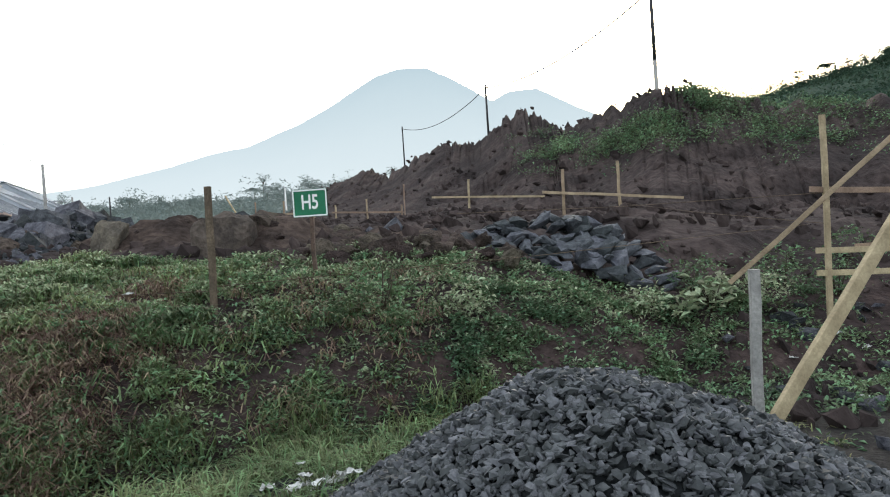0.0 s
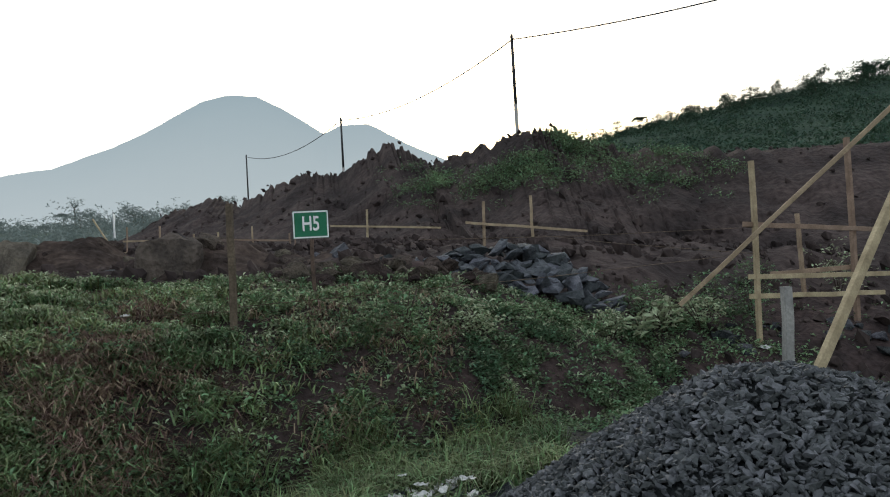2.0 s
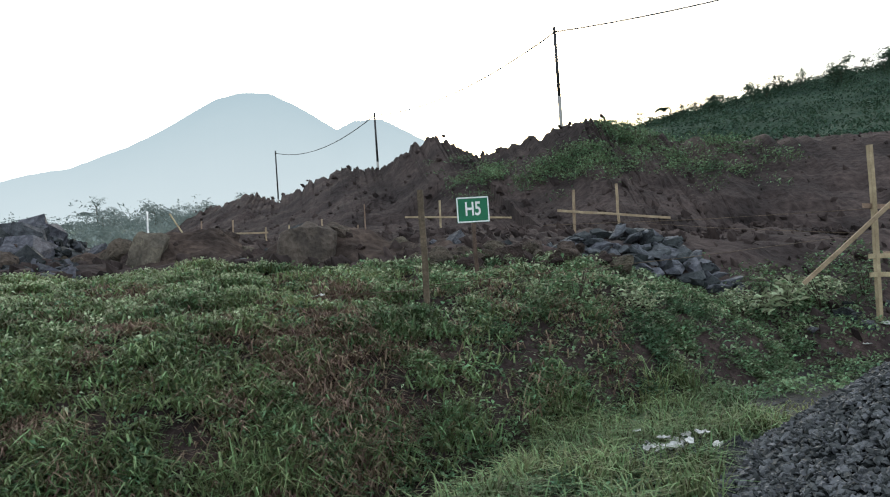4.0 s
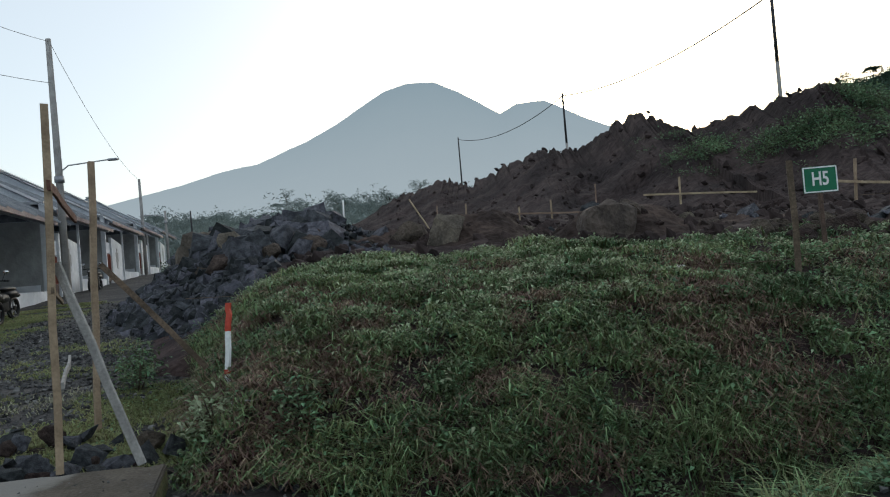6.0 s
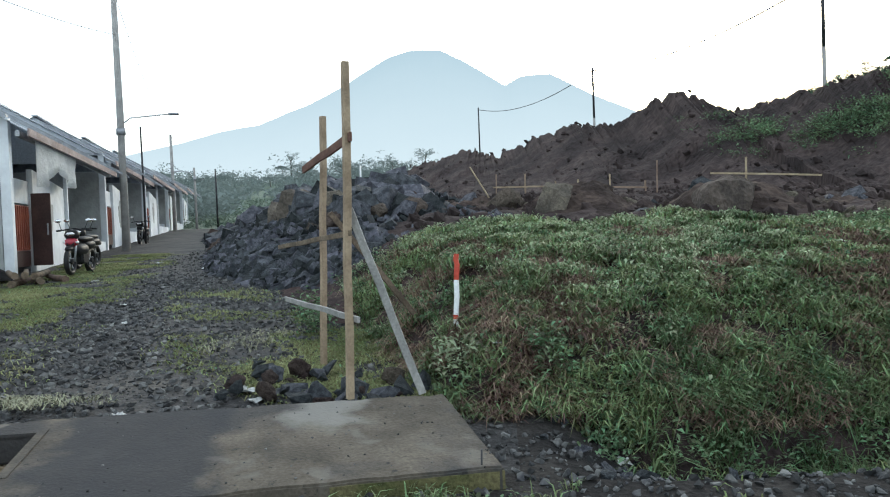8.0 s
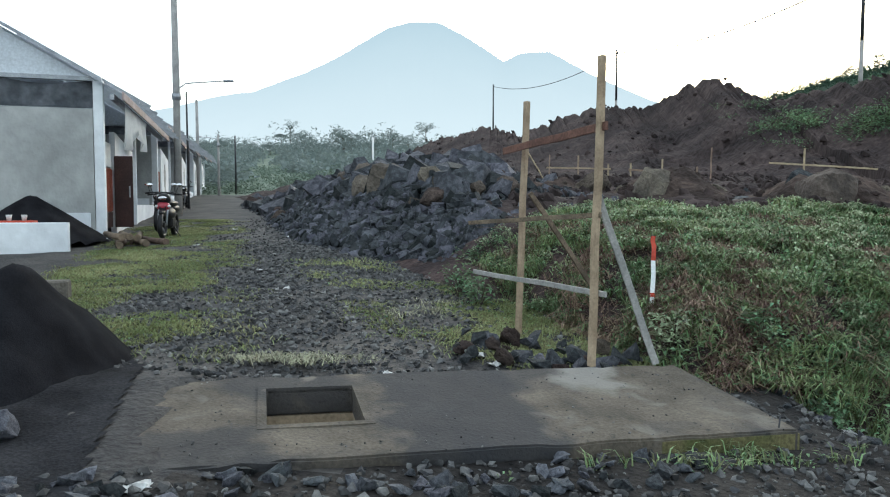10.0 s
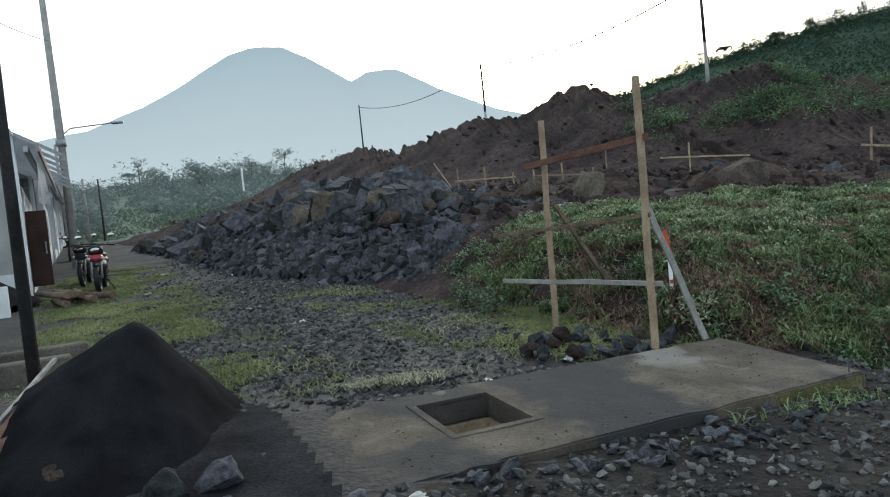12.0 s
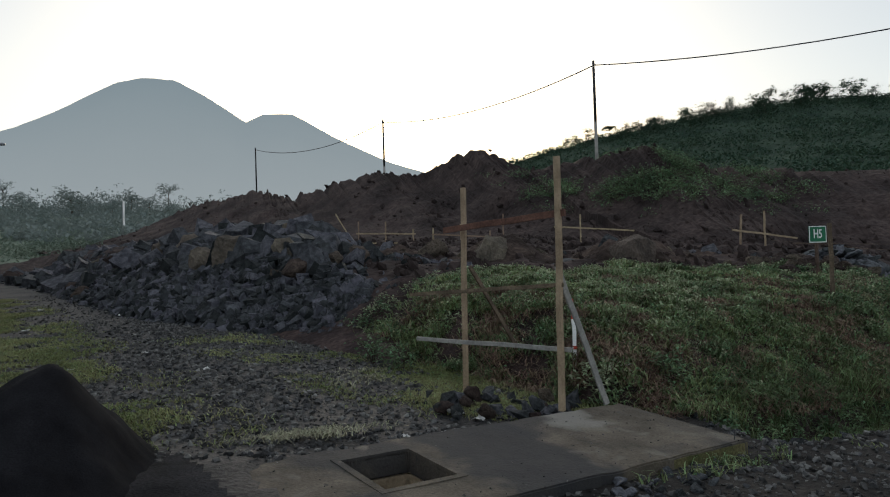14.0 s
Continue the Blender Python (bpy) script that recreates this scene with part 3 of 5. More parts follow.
part("mossy_edge", slab_cells([-0.004, 1.15], [-0.004, 0.02], [], -0.198, -0.03), M_MOSS, slab, "moss-grown yellowish end of the slab")
part("mossy_side", slab_cells([-0.005, 0.02], [0.03, 1.5], [], -0.198, -0.04), M_MOSS, slab)
rod = tube([slab_point(0.13, 0.06, -0.17), slab_point(0.13, 0.03, 0.10)], 0.006)
part("iron_rod", rod, M_POLE_DARK, slab)


# ---- timber frames ----
def timber(name, label, rows, category="timber frame", group=""):
    ob = thing(name, label=label, category=category, group=group)
    for i, (kind, a, b, w, h, mat) in enumerate(rows):
        part(kind, stick(a, b, w, h, i + len(label)), mat, ob)
    return ob


timber("profile_frame", "tall frame of sawn timber posts and boards beside the slab", [
    ("post", (-7.26, 4.26, -0.05), (-7.20, 4.30, 2.69), 0.062, 0.055, M_WOOD),
    ("post", (-7.86, 5.76, -0.15), (-7.78, 5.84, 2.52), 0.060, 0.055, M_WOOD),
    ("rail", (-8.03, 5.92, 1.985), (-7.16, 4.22, 2.075), 0.024, 0.075, M_WOOD_RED),
    ("rail", (-8.42, 6.22, 1.18), (-7.20, 4.24, 1.30), 0.022, 0.045, M_WOOD_DARK),
    ("rail", (-8.36, 6.18, 0.615), (-7.15, 4.20, 0.60), 0.024, 0.05, M_WOOD_GREY),
    ("brace", (-6.675, 4.35, -0.04), (-7.22, 4.335, 1.50), 0.03, 0.062, M_WOOD_GREY),
    ("brace", (-6.96, 6.25, 0.40), (-7.74, 5.80, 1.52), 0.028, 0.055, M_WOOD_DARK)])

timber("profile_frame", "large frame of pale sawn timber in a dug pit", [
    ("post", (6.08, 9.0, -0.45), (6.14, 8.99, 2.555), 0.085, 0.06, M_WOOD),
    ("post", (8.05, 9.5, -0.5), (8.10, 9.5, 2.94), 0.085, 0.06, M_WOOD),
    ("rail", (5.93, 8.96, 1.67), (8.55, 9.46, 1.50), 0.025, 0.07, M_WOOD),
    ("rail", (5.96, 8.96, 0.93), (8.70, 9.46, 0.83), 0.025, 0.07, M_WOOD),
    ("rail", (6.7, 9.55, 0.93), (8.3, 9.58, 0.97), 0.025, 0.07, M_WOOD),
    ("rail", (5.95, 8.95, 0.66), (8.52, 9.45, 0.55), 0.025, 0.07, M_WOOD),
    ("rail", (6.05, 8.95, -0.14), (8.9, 9.45, -0.24), 0.025, 0.08, M_WOOD),
    ("stake", (7.79, 10.3, 0.55), (7.76, 10.3, 1.86), 0.07, 0.05, M_WOOD),
    ("brace", (4.95, 9.05, 0.60), (7.75, 7.86, 3.28), 0.05, 0.06, M_WOOD),
    ("brace", (3.95, 5.36, -0.25), (5.55, 5.85, 1.75), 0.055, 0.10, M_WOOD)])

tagged(part("timber_post", stick((3.885, 5.27, -0.42), (3.915, 5.265, 0.965), 0.085, 0.07, 5), M_WOOD_GREY, None), "grey weathered square post behind the gravel heap", "post")
tagged(part("timber_stake", stick((-0.76, 7.14, 0.35), (-0.752, 7.166, 2.04), 0.062, 0.05, 6), M_WOOD_DARK, None), "brown weathered stake driven into the grassy bank", "stake")
marker = thing("survey_stake", label="survey stake painted white with a red top", category="stake")
part("shaft", stick((-6.47, 5.48, 0.0), (-6.443, 5.58, 0.80), 0.045, 0.035, 7), M_WHITE, marker)
part("red_top", stick((-6.443, 5.58, 0.80), (-6.435, 5.625, 1.055), 0.046, 0.036, 8), M_RED, marker, "red painted top")
part("red_band", stick((-6.457, 5.525, 0.42), (-6.4555, 5.53, 0.46), 0.049, 0.039, 9), M_RED, marker)


def batter(label, rows):
    return timber("batter_board", label, [(k, a, b, 0.055 if k != "rail" else 0.022, 0.04 if k != "rail" else 0.055, M_WOOD) for k, a, b in rows], "batter board", "batter boards on the terrace")


batter("two pale stakes with a thin level board", [("stake", (3.58, 14.86, 1.55), (3.60, 14.78, 2.70)), ("stake", (4.78, 15.22, 1.35), (4.79, 15.23, 2.835)),
       ("rail", (3.15, 14.62, 2.25), (6.15, 15.42, 1.98))])
batter("single stake with two level boards", [("stake", (1.46, 20.75, 1.9), (1.49, 20.80, 3.19)), ("rail", (0.40, 20.74, 2.74), (3.65, 20.72, 2.54)), ("rail", (0.05, 20.6, 2.06), (3.15, 20.6, 2.03))])
batter("low group of short stakes with one board", [("stake", (-3.2, 24.1, 2.2), (-3.2, 24.1, 2.95)), ("stake", (-2.1, 24, 2.2), (-2.1, 24, 3.08)), ("stake", (-0.9, 23.9, 2.2), (-0.9, 23.9, 2.8)),
       ("stake", (-0.70, 23, 2.1), (-0.68, 23, 3.4)), ("rail", (-3.3, 23.95, 2.70), (-0.85, 23.86, 2.55))])
batter("row of short stakes with a board and a leaning batten", [("stake", (-6.1, 24.4, 2.2), (-6.08, 24.4, 3.27)), ("stake", (-5.05, 24.3, 2.2), (-5.05, 24.3, 3.24)), ("stake", (-3.98, 24.2, 2.2), (-3.98, 24.2, 2.93)),
       ("rail", (-6.2, 24.35, 2.80), (-3.9, 24.15, 2.74)), ("rail", (-6.2, 24.35, 2.42), (-4.6, 24.2, 2.40)), ("stake", (-6.2, 23.92, 2.15), (-7.0, 24.04, 3.54))])
tagged(part("loose_board", stick((4.69, 15.0, 1.34), (5.46, 15.06, 1.29), 0.03, 0.18, 11), M_WOOD, None), "short pale plank lying on the terrace edge", "board")

# ---- plot sign ----
sign = thing("plot_sign", 0.022, 8.235, 1.0, "green sign board reading H5 on a wooden post", "sign")
part("post", stick((0, 0.03, -0.1), (-0.006, 0.03, 1.02), 0.055, 0.045, 12), M_WOOD_DARK, sign)
bm = bmesh.new()
box(bm, -0.005, 0, 0.882, 0.405, 0.012, 0.318, bevel=0.004)
board = part("board", bm, M_SIGN, sign)
for cx, cz, sx, sz in ((-0.005, 1.030, 0.395, 0.016), (-0.005, 0.734, 0.395, 0.016), (-0.198, 0.882, 0.014, 0.28), (0.188, 0.882, 0.014, 0.28)):
    part("border", box(bmesh.new(), cx, -0.009, cz, sx, 0.006, sz), M_WHITE, board, "white painted border")
curve = bpy.data.curves.new("lettering", "FONT")
curve.body, curve.size, curve.extrude, curve.align_x, curve.align_y = "H5", 0.235, 0.002, "CENTER", "CENTER"
curve.offset = 0.004
tmp = new("lettering", curve)
me = bpy.data.meshes.new_from_object(tmp.evaluated_get(bpy.context.evaluated_depsgraph_get()))
bpy.data.objects.remove(tmp)
me.materials.append(M_WHITE)
text = new("lettering", me)
text.parent = board
text.matrix_basis = pose(-0.005, -0.010, 0.885, 90, 0, 0) @ Matrix.Diagonal((0.72, 1, 1, 1))


# ---- poles and wires ----
def power_pole(x, y, z0, z1, r=0.10, dark=0.45, label=""):
    ob = thing("utility_pole", x, y, z0, label or "slim utility pole, pale below and dark above", "utility pole", "poles along the ridge")
    h = z1 - z0
    part("lower_shaft", tube([(0, 0, -1.2), (0, 0, h * dark)], r, r * 0.92), M_POLE, ob)
    part("upper_shaft", tube([(0, 0, h * dark), (0, 0, h)], r * 0.86, r * 0.7), M_POLE_DARK, ob)
    part("bracket", box(bmesh.new(), 0, -r, h - 0.28, 0.16, 0.12, 0.05), M_POLE_DARK, ob)
    return ob


RIDGE = [(10.73, 36.4, 7.4, 13.70), (2.26, 60.0, 8.6, 14.66), (-8.21, 87.3, 10.0, 16.48)]
power_pole(*RIDGE[0], 0.11, 0.40)
power_pole(*RIDGE[1], 0.11, 0.30)
power_pole(*RIDGE[2], 0.11, 0.10)


def wire(a, b, sag, r=0.036, n=18):
    a, b = Vector(a), Vector(b)
    pts = [a.lerp(b, i / n) - Vector((0, 0, sag * 4 * (i / n) * (1 - i / n))) for i in range(n + 1)]
    return tagged(part("cable", tube(pts, r, r, 5), M_POLE_DARK, None), "thin dark overhead cable between poles", "cable", "overhead cables")


wire((10.73, 36.3, 13.4), (2.26, 59.9, 14.4), 1.0)
wire((2.26, 59.9, 14.4), (-8.21, 87.2, 16.2), 1.3)
wire((10.73, 36.3, 13.4), (30, 17, 13.8), 0.9)


def street_pole(x, y, z0, z1, r, lamp=None, label="", dark=False):
    ob = thing("street_lamp" if lamp else "utility_pole", x, y, z0, label, "street lamp" if lamp else "utility pole", "poles along the street")
    h = z1 - z0
    part("shaft", tube([(0, 0, -0.3), (0, 0, h * 0.5), (-0.004 * h, 0, h)], r, r * 0.6, 10), M_POLE_DARK if dark else M_POLE, ob)
    if lamp:
        lx, ly, lh = lamp
        arm = [(0, 0, lh - 0.7), (lx * 0.06, ly * 0.06, lh - 0.35), (lx * 0.2, ly * 0.2, lh - 0.15), (lx, ly, lh)]
        part("arm", tube(arm, 0.03, 0.025), M_GALV, ob)
        bm = bmesh.new()
        box(bm, lx * 1.1, ly * 1.1, lh + 0.0, 0.42, 0.16, 0.09, bevel=0.03)
        part("lamp_head", bm, M_GALV, ob, "grey lamp head")
        part("clamp", tube([(0, 0, lh - 0.8), (0, 0, lh - 0.55)], r * 1.05, r * 1.05), M_GALV, ob)
    return ob


street_pole(-20.42, 25.0, 0.92, 11.0, 0.17, (1.7, 0.5, 5.35), "tall concrete pole with a street lamp arm")
street_pole(-22.2, 30.0, 1.2, 6.6, 0.06, None, "thin dark steel pole beside the street", True)
street_pole(-29.9, 49.3, 2.0, 9.15, 0.15, None, "concrete utility pole beside the street")
street_pole(-29.2, 51.5, 2.1, 6.9, 0.12, (-1.5, 0.3, 4.6), "concrete pole with a lamp arm far down the street")
street_pole(-31.0, 60.0, 2.4, 7.6, 0.10, None, "thin pole at the far end of the street", True)
street_pole(-13.05, 4.05, 0.0, 7.0, 0.065, None, "dark painted steel pole beside the sand heap", True)
wire((-20.42, 25, 10.9), (-29.9, 49.3, 9.05), 0.7, 0.010)
wire((-20.42, 25, 10.9), (-15.5, 4.0, 8.5), 0.6, 0.010)
wire((-20.42, 25, 9.3), (-17.5, 4.0, 7.5), 0.6, 0.010)

banner = thing("banner_flag", -23.3, 86.5, ground_z(-23.3, 86.5), "tall narrow white banner on a thin pole beyond the rocks", "banner")
part("pole", tube([(0, 0, -0.3), (0, 0, 10.2 - ground_z(-23.3, 86.5))], 0.04, 0.03, 6), M_GALV, banner)
bm = bmesh.new()
rows = [[bm.verts.new((0.04 + 0.20 * k, 0.05 * math.sin(i * 0.9 + k), 10.0 - ground_z(-23.3, 86.5) - 0.35 * i - 0.12 * k)) for k in range(2)] for i in range(9)]
for a, b in zip(rows, rows[1:]):
    bm.faces.new((a[0], a[1], b[1], b[0]))
bmesh.ops.solidify(bm, geom=list(bm.faces), thickness=0.01)
part("cloth", bm, M_TARP, banner, "white cloth")

# builder's strings
for a, b in (((-0.75, 7.15, 1.02), (5.9, 9.0, 1.25)), ((1.6, 10.6, 1.75), (6.1, 9.0, 1.62)), ((4.8, 15.2, 1.95), (6.1, 9.0, 1.25)), ((-0.75, 7.15, 0.98), (-8.4, 9.0, 1.05))):
    tagged(part("string_line", tube([a, Vector(a).lerp(Vector(b), 0.5) - Vector((0, 0, 0.03)), b], 0.004, 0.004, 4), M_WOOD_DARK, None), "thin builder's string stretched over the bank", "string", "strings")


# ---- gravel heap ----
def gravel_z(x, y):
    g = base_z(x, y)
    rx = (2.38 - x) / 1.85 if x < 2.38 else (x - 2.38) / 2.55
    ry = (y - 3.35) / (1.85 if y < 3.35 else 1.9)
    r = math.hypot(rx, ry)
    if r > 1.0:
        return None
    return g - 0.02 + 1.13 * (1 - (math.sqrt(r * r + 0.02) - 0.141) / 0.87) + 0.05 * fbm(x, y, 1.4) + 0.03 * fbm(x, y, 4.0)


core = grid_sheet("gravel_heap", spaced((0.4, 5.0, 0.09)), spaced((1.4, 5.3, 0.09)), lambda x, y: gravel_z(x, y) and gravel_z(x, y) - 0.03, M_ROCK)
tagged(core, "heap of dark grey crushed stone dumped beside the road", "gravel heap")
STONES = []
rng = random.Random(11)
for k in range(8):
    bm = hull_stone(40 + k, 11, 0.72)
    bm.verts.index_update()
    STONES.append((np.array([v.co[:] for v in bm.verts]), [[v.index for v in f.verts] for f in bm.faces]))
    bm.free()
loose_v, loose_f, count = [], [], 0
near_meshes = []
for k in range(8):
    v, f = STONES[k]
    near_meshes.append(mesh_of("stone", v.tolist(), f, M_GRAVEL_ONE))
spots = []
for i in range(38000):
    x, y = rng.uniform(0.45, 4.95), rng.uniform(1.45, 5.3)
    z = gravel_z(x, y)
    if z is None:
        continue
    spots.append((x, y, z))
for i in range(700):                              # stones strewn round the foot
    x, y = rng.gauss(2.2, 1.5), rng.gauss(3.6, 1.3)
    if gravel_z(x, y) is None and y > 1.2 and y < 6.3:
        spots.append((x, y, base_z(x, y) + 0.012))
near_left = 300
for x, y, z in spots:
    k = rng.randrange(8)
    s = rng.choice((0.013, 0.017, 0.020, 0.023, 0.026, 0.029, 0.035))
    m = pose(x, y, z + s * 0.25, rng.uniform(-50, 50), rng.uniform(-50, 50), rng.uniform(0, 360)) @ Matrix.Diagonal((s * rng.uniform(0.95, 1.4), s, s * rng.uniform(0.7, 1.0), 1))
    if near_left and 1.1 < x < 3.4 and 2.1 < y < 3.1 and rng.random() < 0.25:
        ob = new("stone", near_meshes[k])
        ob.parent = core
        ob.matrix_basis = m
        near_left -= 1
        continue
    v, f = STONES[k]
    mm = np.array(m)
    loose_v.append(v @ mm[:3, :3].T + mm[:3, 3])
    loose_f += [[a + count for a in q] for q in f]
    count += len(v)
rest = part("loose_stone", mesh_of("loose_stone", np.concatenate(loose_v).tolist(), loose_f, M_GRAVEL), M_GRAVEL, core)
tagged(rest, kind="stuff")


# ---- black sand heap ----
def sand_z(x, y):
    r = math.hypot((x + 11.95) / (0.74 if x > -11.95 else 1.5), (y - 3.35) / (1.55 if y < 3.35 else 1.05))
    if r > 1.12 or x < -12.98 + (4.45 - y) * 0.17:
        return None
    return base_z(x, y) + 0.84 * (1 - (math.sqrt(r * r + 0.02) - 0.173) / 0.85) + 0.05 * fbm(x, y, 1.9) + 0.02 * fbm(x, y, 7.0, 5)


tagged(grid_sheet("sand_heap", spaced((-13.7, -10.3, 0.05)), spaced((1.6, 5.0, 0.05)), sand_z, M_SAND), "smooth heap of black volcanic sand beside the road", "sand heap")
plank = thing("plank", label="reddish plank with a pale upper edge holding back the sand", category="board")
part("board", stick((-13.03, 4.45, 0.36), (-12.60, 1.9, 0.10), 0.30, 0.03, 15), M_WOOD_RED, plank)
part("edge_strip", stick((-13.03, 4.45, 0.535), (-12.60, 1.9, 0.275), 0.035, 0.035, 16), M_WOOD_GREY, plank, "pale worn edge")


def spilt_sand(x, y):
    run, ins = (Vector((x, y, 0)) - SLAB_O).dot(SLAB_E), (Vector((x, y, 0)) - SLAB_O).dot(SLAB_F)
    ragged = 0.35 * fbm(x, y, 1.6, 4, 90.0)
    if (run < 4.5 and ins > -0.15) or x < -12.9 + (4.45 - y) * 0.17 or y > 3.9 + ragged or y < 0.3 + ragged or x > -9.9 + ragged:
        return None
    return ground_z(x, y) + 0.014 + 0.012 * fbm(x, y, 3.0, 3, 91.0)


spill = grid_sheet("spilt_sand", spaced((-13.0, -9.3, 0.06)), spaced((0.0, 4.4, 0.06)), spilt_sand, M_SPILL)
tagged(spill, "black sand spilt over the road round the heap", "spilt sand", kind="structure")
for x, y, s in ((-12.15, 2.15, 0.19), (-11.42, 1.78, 0.20), (-11.12, 1.88, 0.18), (-11.2, 1.42, 0.12), (-11.0, 1.45, 0.10), (-12.45, 1.8, 0.17)):
    ob = part("boulder", boulder(int(-x * 100), 0.7), M_BROWN if x < -11.5 else M_ROCK, None)
    ob.matrix_basis = pose(x, y, base_z(x, y) + s * 0.3, 10, 20, x * 50) @ Matrix.Diagonal((s, s * 0.8, s, 1))
    tagged(ob, "rough dark stone at the foot of the sand", "stone", "stones by the sand")

# ---- rock piles ----
ROCKS = [bm_mesh("rock", hull_stone(100 + k, 10, 0.8), M_ROCK) for k in range(10)]
SPLIT = [bm_mesh("rock", hull_stone(130 + k, 12, 0.5), M_BLUE) for k in range(8)]
BROWN = [bm_mesh("rock", boulder(160 + k, 0.8), M_BROWN, False) for k in range(8)]


def put_rock(meshes, x, y, z, s, rng, parent, flat=1.0, name="rock"):
    ob = new(name, meshes[rng.randrange(len(meshes))])
    ob.parent = parent
    ob.matrix_basis = pose(x, y, z, rng.uniform(-35, 35), rng.uniform(-35, 35), rng.uniform(0, 360)) @ Matrix.Diagonal((s * rng.uniform(0.85, 1.3), s * rng.uniform(0.8, 1.1), s * flat, 1))
    return ob


def pile_place(a, d):
    return -8.4 - 0.449 * a + 0.893 * d, 7.5 + 0.893 * a + 0.449 * d


SHARDS = [bm_mesh("rock", shard(500 + k, 0.55 + 0.05 * (k % 5)), M_ROCK) for k in range(12)]
BULKY = [bm_mesh("rock", shard(520 + k, 0.85), M_ROCK) for k in range(8)]
PILE_A = [0, 2, 4, 5.5, 8, 12, 15, 20, 26, 31]
PILE_TOP = [0.60, 0.95, 1.35, 1.72, 2.05, 2.20, 2.20, 2.15, 1.95, 1.6]
PILE_TOE = [0.95, 0.85, 0.25, -0.35, -0.70, -0.45, -0.2, 0.2, 0.4, 0.5]


def pile_z(a, d):
    """Top of the heaped rock: a face at the angle of repose, a crest and a gentler back."""
    x, y = pile_place(a, d)
    toe, top = lerp_list(a, PILE_A, PILE_TOE), lerp_list(a, PILE_A, PILE_TOP)
    wide = lerp_list(a, [0, 3, 8], [0.9, 1.5, 2.5])
    if d < toe or a < 0:
        return base_z(x, y) - 0.05
    g = base_z(x, y)
    f = (d - toe) / wide
    if f < 1:
        return g + (top - g) * f ** 0.85 + 0.28 * fbm(a, d, 0.7, 3, 44.0) * f
    e, flat = d - toe - wide, 2.2 * sstep(4.5, 8.0, a)
    top += lerp_list(a, [4, 8, 14, 20, 28], [0.0, 0.36, 0.42, 0.30, 0.0]) * sstep(0.0, 1.8, e)
    h = 1 - sstep(flat, flat + 2.4, e)
    return max(land_z(x, y) - 0.1, land_z(x, y) + (top - land_z(x, y)) * h + 0.20 * fbm(a, d, 0.7, 3, 44.0))


def pile_core():
    na, nd = 110, 46
    verts, faces = [], []
    for i in range(na + 1):
        a = -0.2 + 31 * i / na
        toe = lerp_list(a, PILE_A, PILE_TOE)
        for j in range(nd + 1):
            d = toe - 0.15 + 7.6 * j / nd
            x, y = pile_place(a, d)
            verts.append((x, y, pile_z(a, d) - 0.09))
    for i in range(na):
        for j in range(nd):
            k = i * (nd + 1) + j
            faces.append((k, k + nd + 1, k + nd + 2, k + 1))
    return mesh_of("core", verts, faces, M_ROCK)


rng = random.Random(21)
pile = thing("rock_pile", label="long pile of dark broken basalt rocks along the road", category="rock pile")
part("core", pile_core(), M_ROCK, pile)


def face_spot(a0, a1, f0, f1):
    a = rng.uniform(a0, a1)
    toe, wide = lerp_list(a, PILE_A, PILE_TOE), lerp_list(a, [0, 3, 8], [0.9, 1.5, 2.5])
    d = toe + wide * rng.uniform(f0, f1)
    x, y = pile_place(a, d)
    return a, x, y, pile_z(a, d)


for i in range(298):
    a, x, y, z = face_spot(0.4, 7.5, 0.0, 0.85)
    put_rock(SHARDS, x, y, z + 0.02, rng.uniform(0.11, 0.19), rng, pile)
crest = thing("rock_pile", label="crest of large dark boulders above the road", category="rock pile")
for i in range(230):
    a, x, y, z = face_spot(5.0, 18.0, 0.60, 2.1)
    s = rng.uniform(0.20, 0.50)
    put_rock(BULKY if rng.random() < 0.93 else BROWN, x, y, z + 0.08 * s, s, rng, crest)
far_end = thing("rock_pile", label="far end of the long pile of dark rocks", category="rock pile")
for i in range(170):
    a, x, y, z = face_spot(14.0, 30.5, 0.1, 2.3)
    put_rock(SHARDS if rng.random() < 0.85 else BROWN, x, y, z - 0.04, rng.uniform(0.2, 0.55), rng, far_end)
SHARD_ARRAYS = []
for k in range(8):
    bm = shard(540 + k, 0.65)
    bm.verts.index_update()
    SHARD_ARRAYS.append((np.array([v.co[:] for v in bm.verts]), [[v.index for v in f.verts] for f in bm.faces]))
    bm.free()
M_RUBBLE = surf("basalt_rubble", (0.023, 0.026, 0.031), (0.070, 0.075, 0.084), 3.0, 0.8, 0.6, 18, isl=1.5, stain=0.8, spec=0.2)
v, f, c = [], [], 0
for i in range(5400):                           # the rest of the broken rock
    if i < 2300:
        a, x, y, z = face_spot(0.2, 20.0, -0.03, 1.0)
        s = rng.uniform(0.08, 0.19)
    else:
        a, x, y, z = face_spot(0.0, 29.0, -0.10, 2.6)
        s = rng.uniform(0.04, 0.12)
    sv, sf = SHARD_ARRAYS[rng.randrange(8)]
    mm = np.array(pose(x, y, z + 0.01, rng.uniform(-60, 60), rng.uniform(-60, 60), rng.uniform(0, 360)))
    v.append(sv * s @ mm[:3, :3].T + mm[:3, 3])
    f += [[k + c for k in q] for q in sf]
    c += len(sv)
tagged(part("rubble", mesh_of("rubble", np.concatenate(v).tolist(), f, M_RUBBLE), M_RUBBLE, pile), kind="stuff")

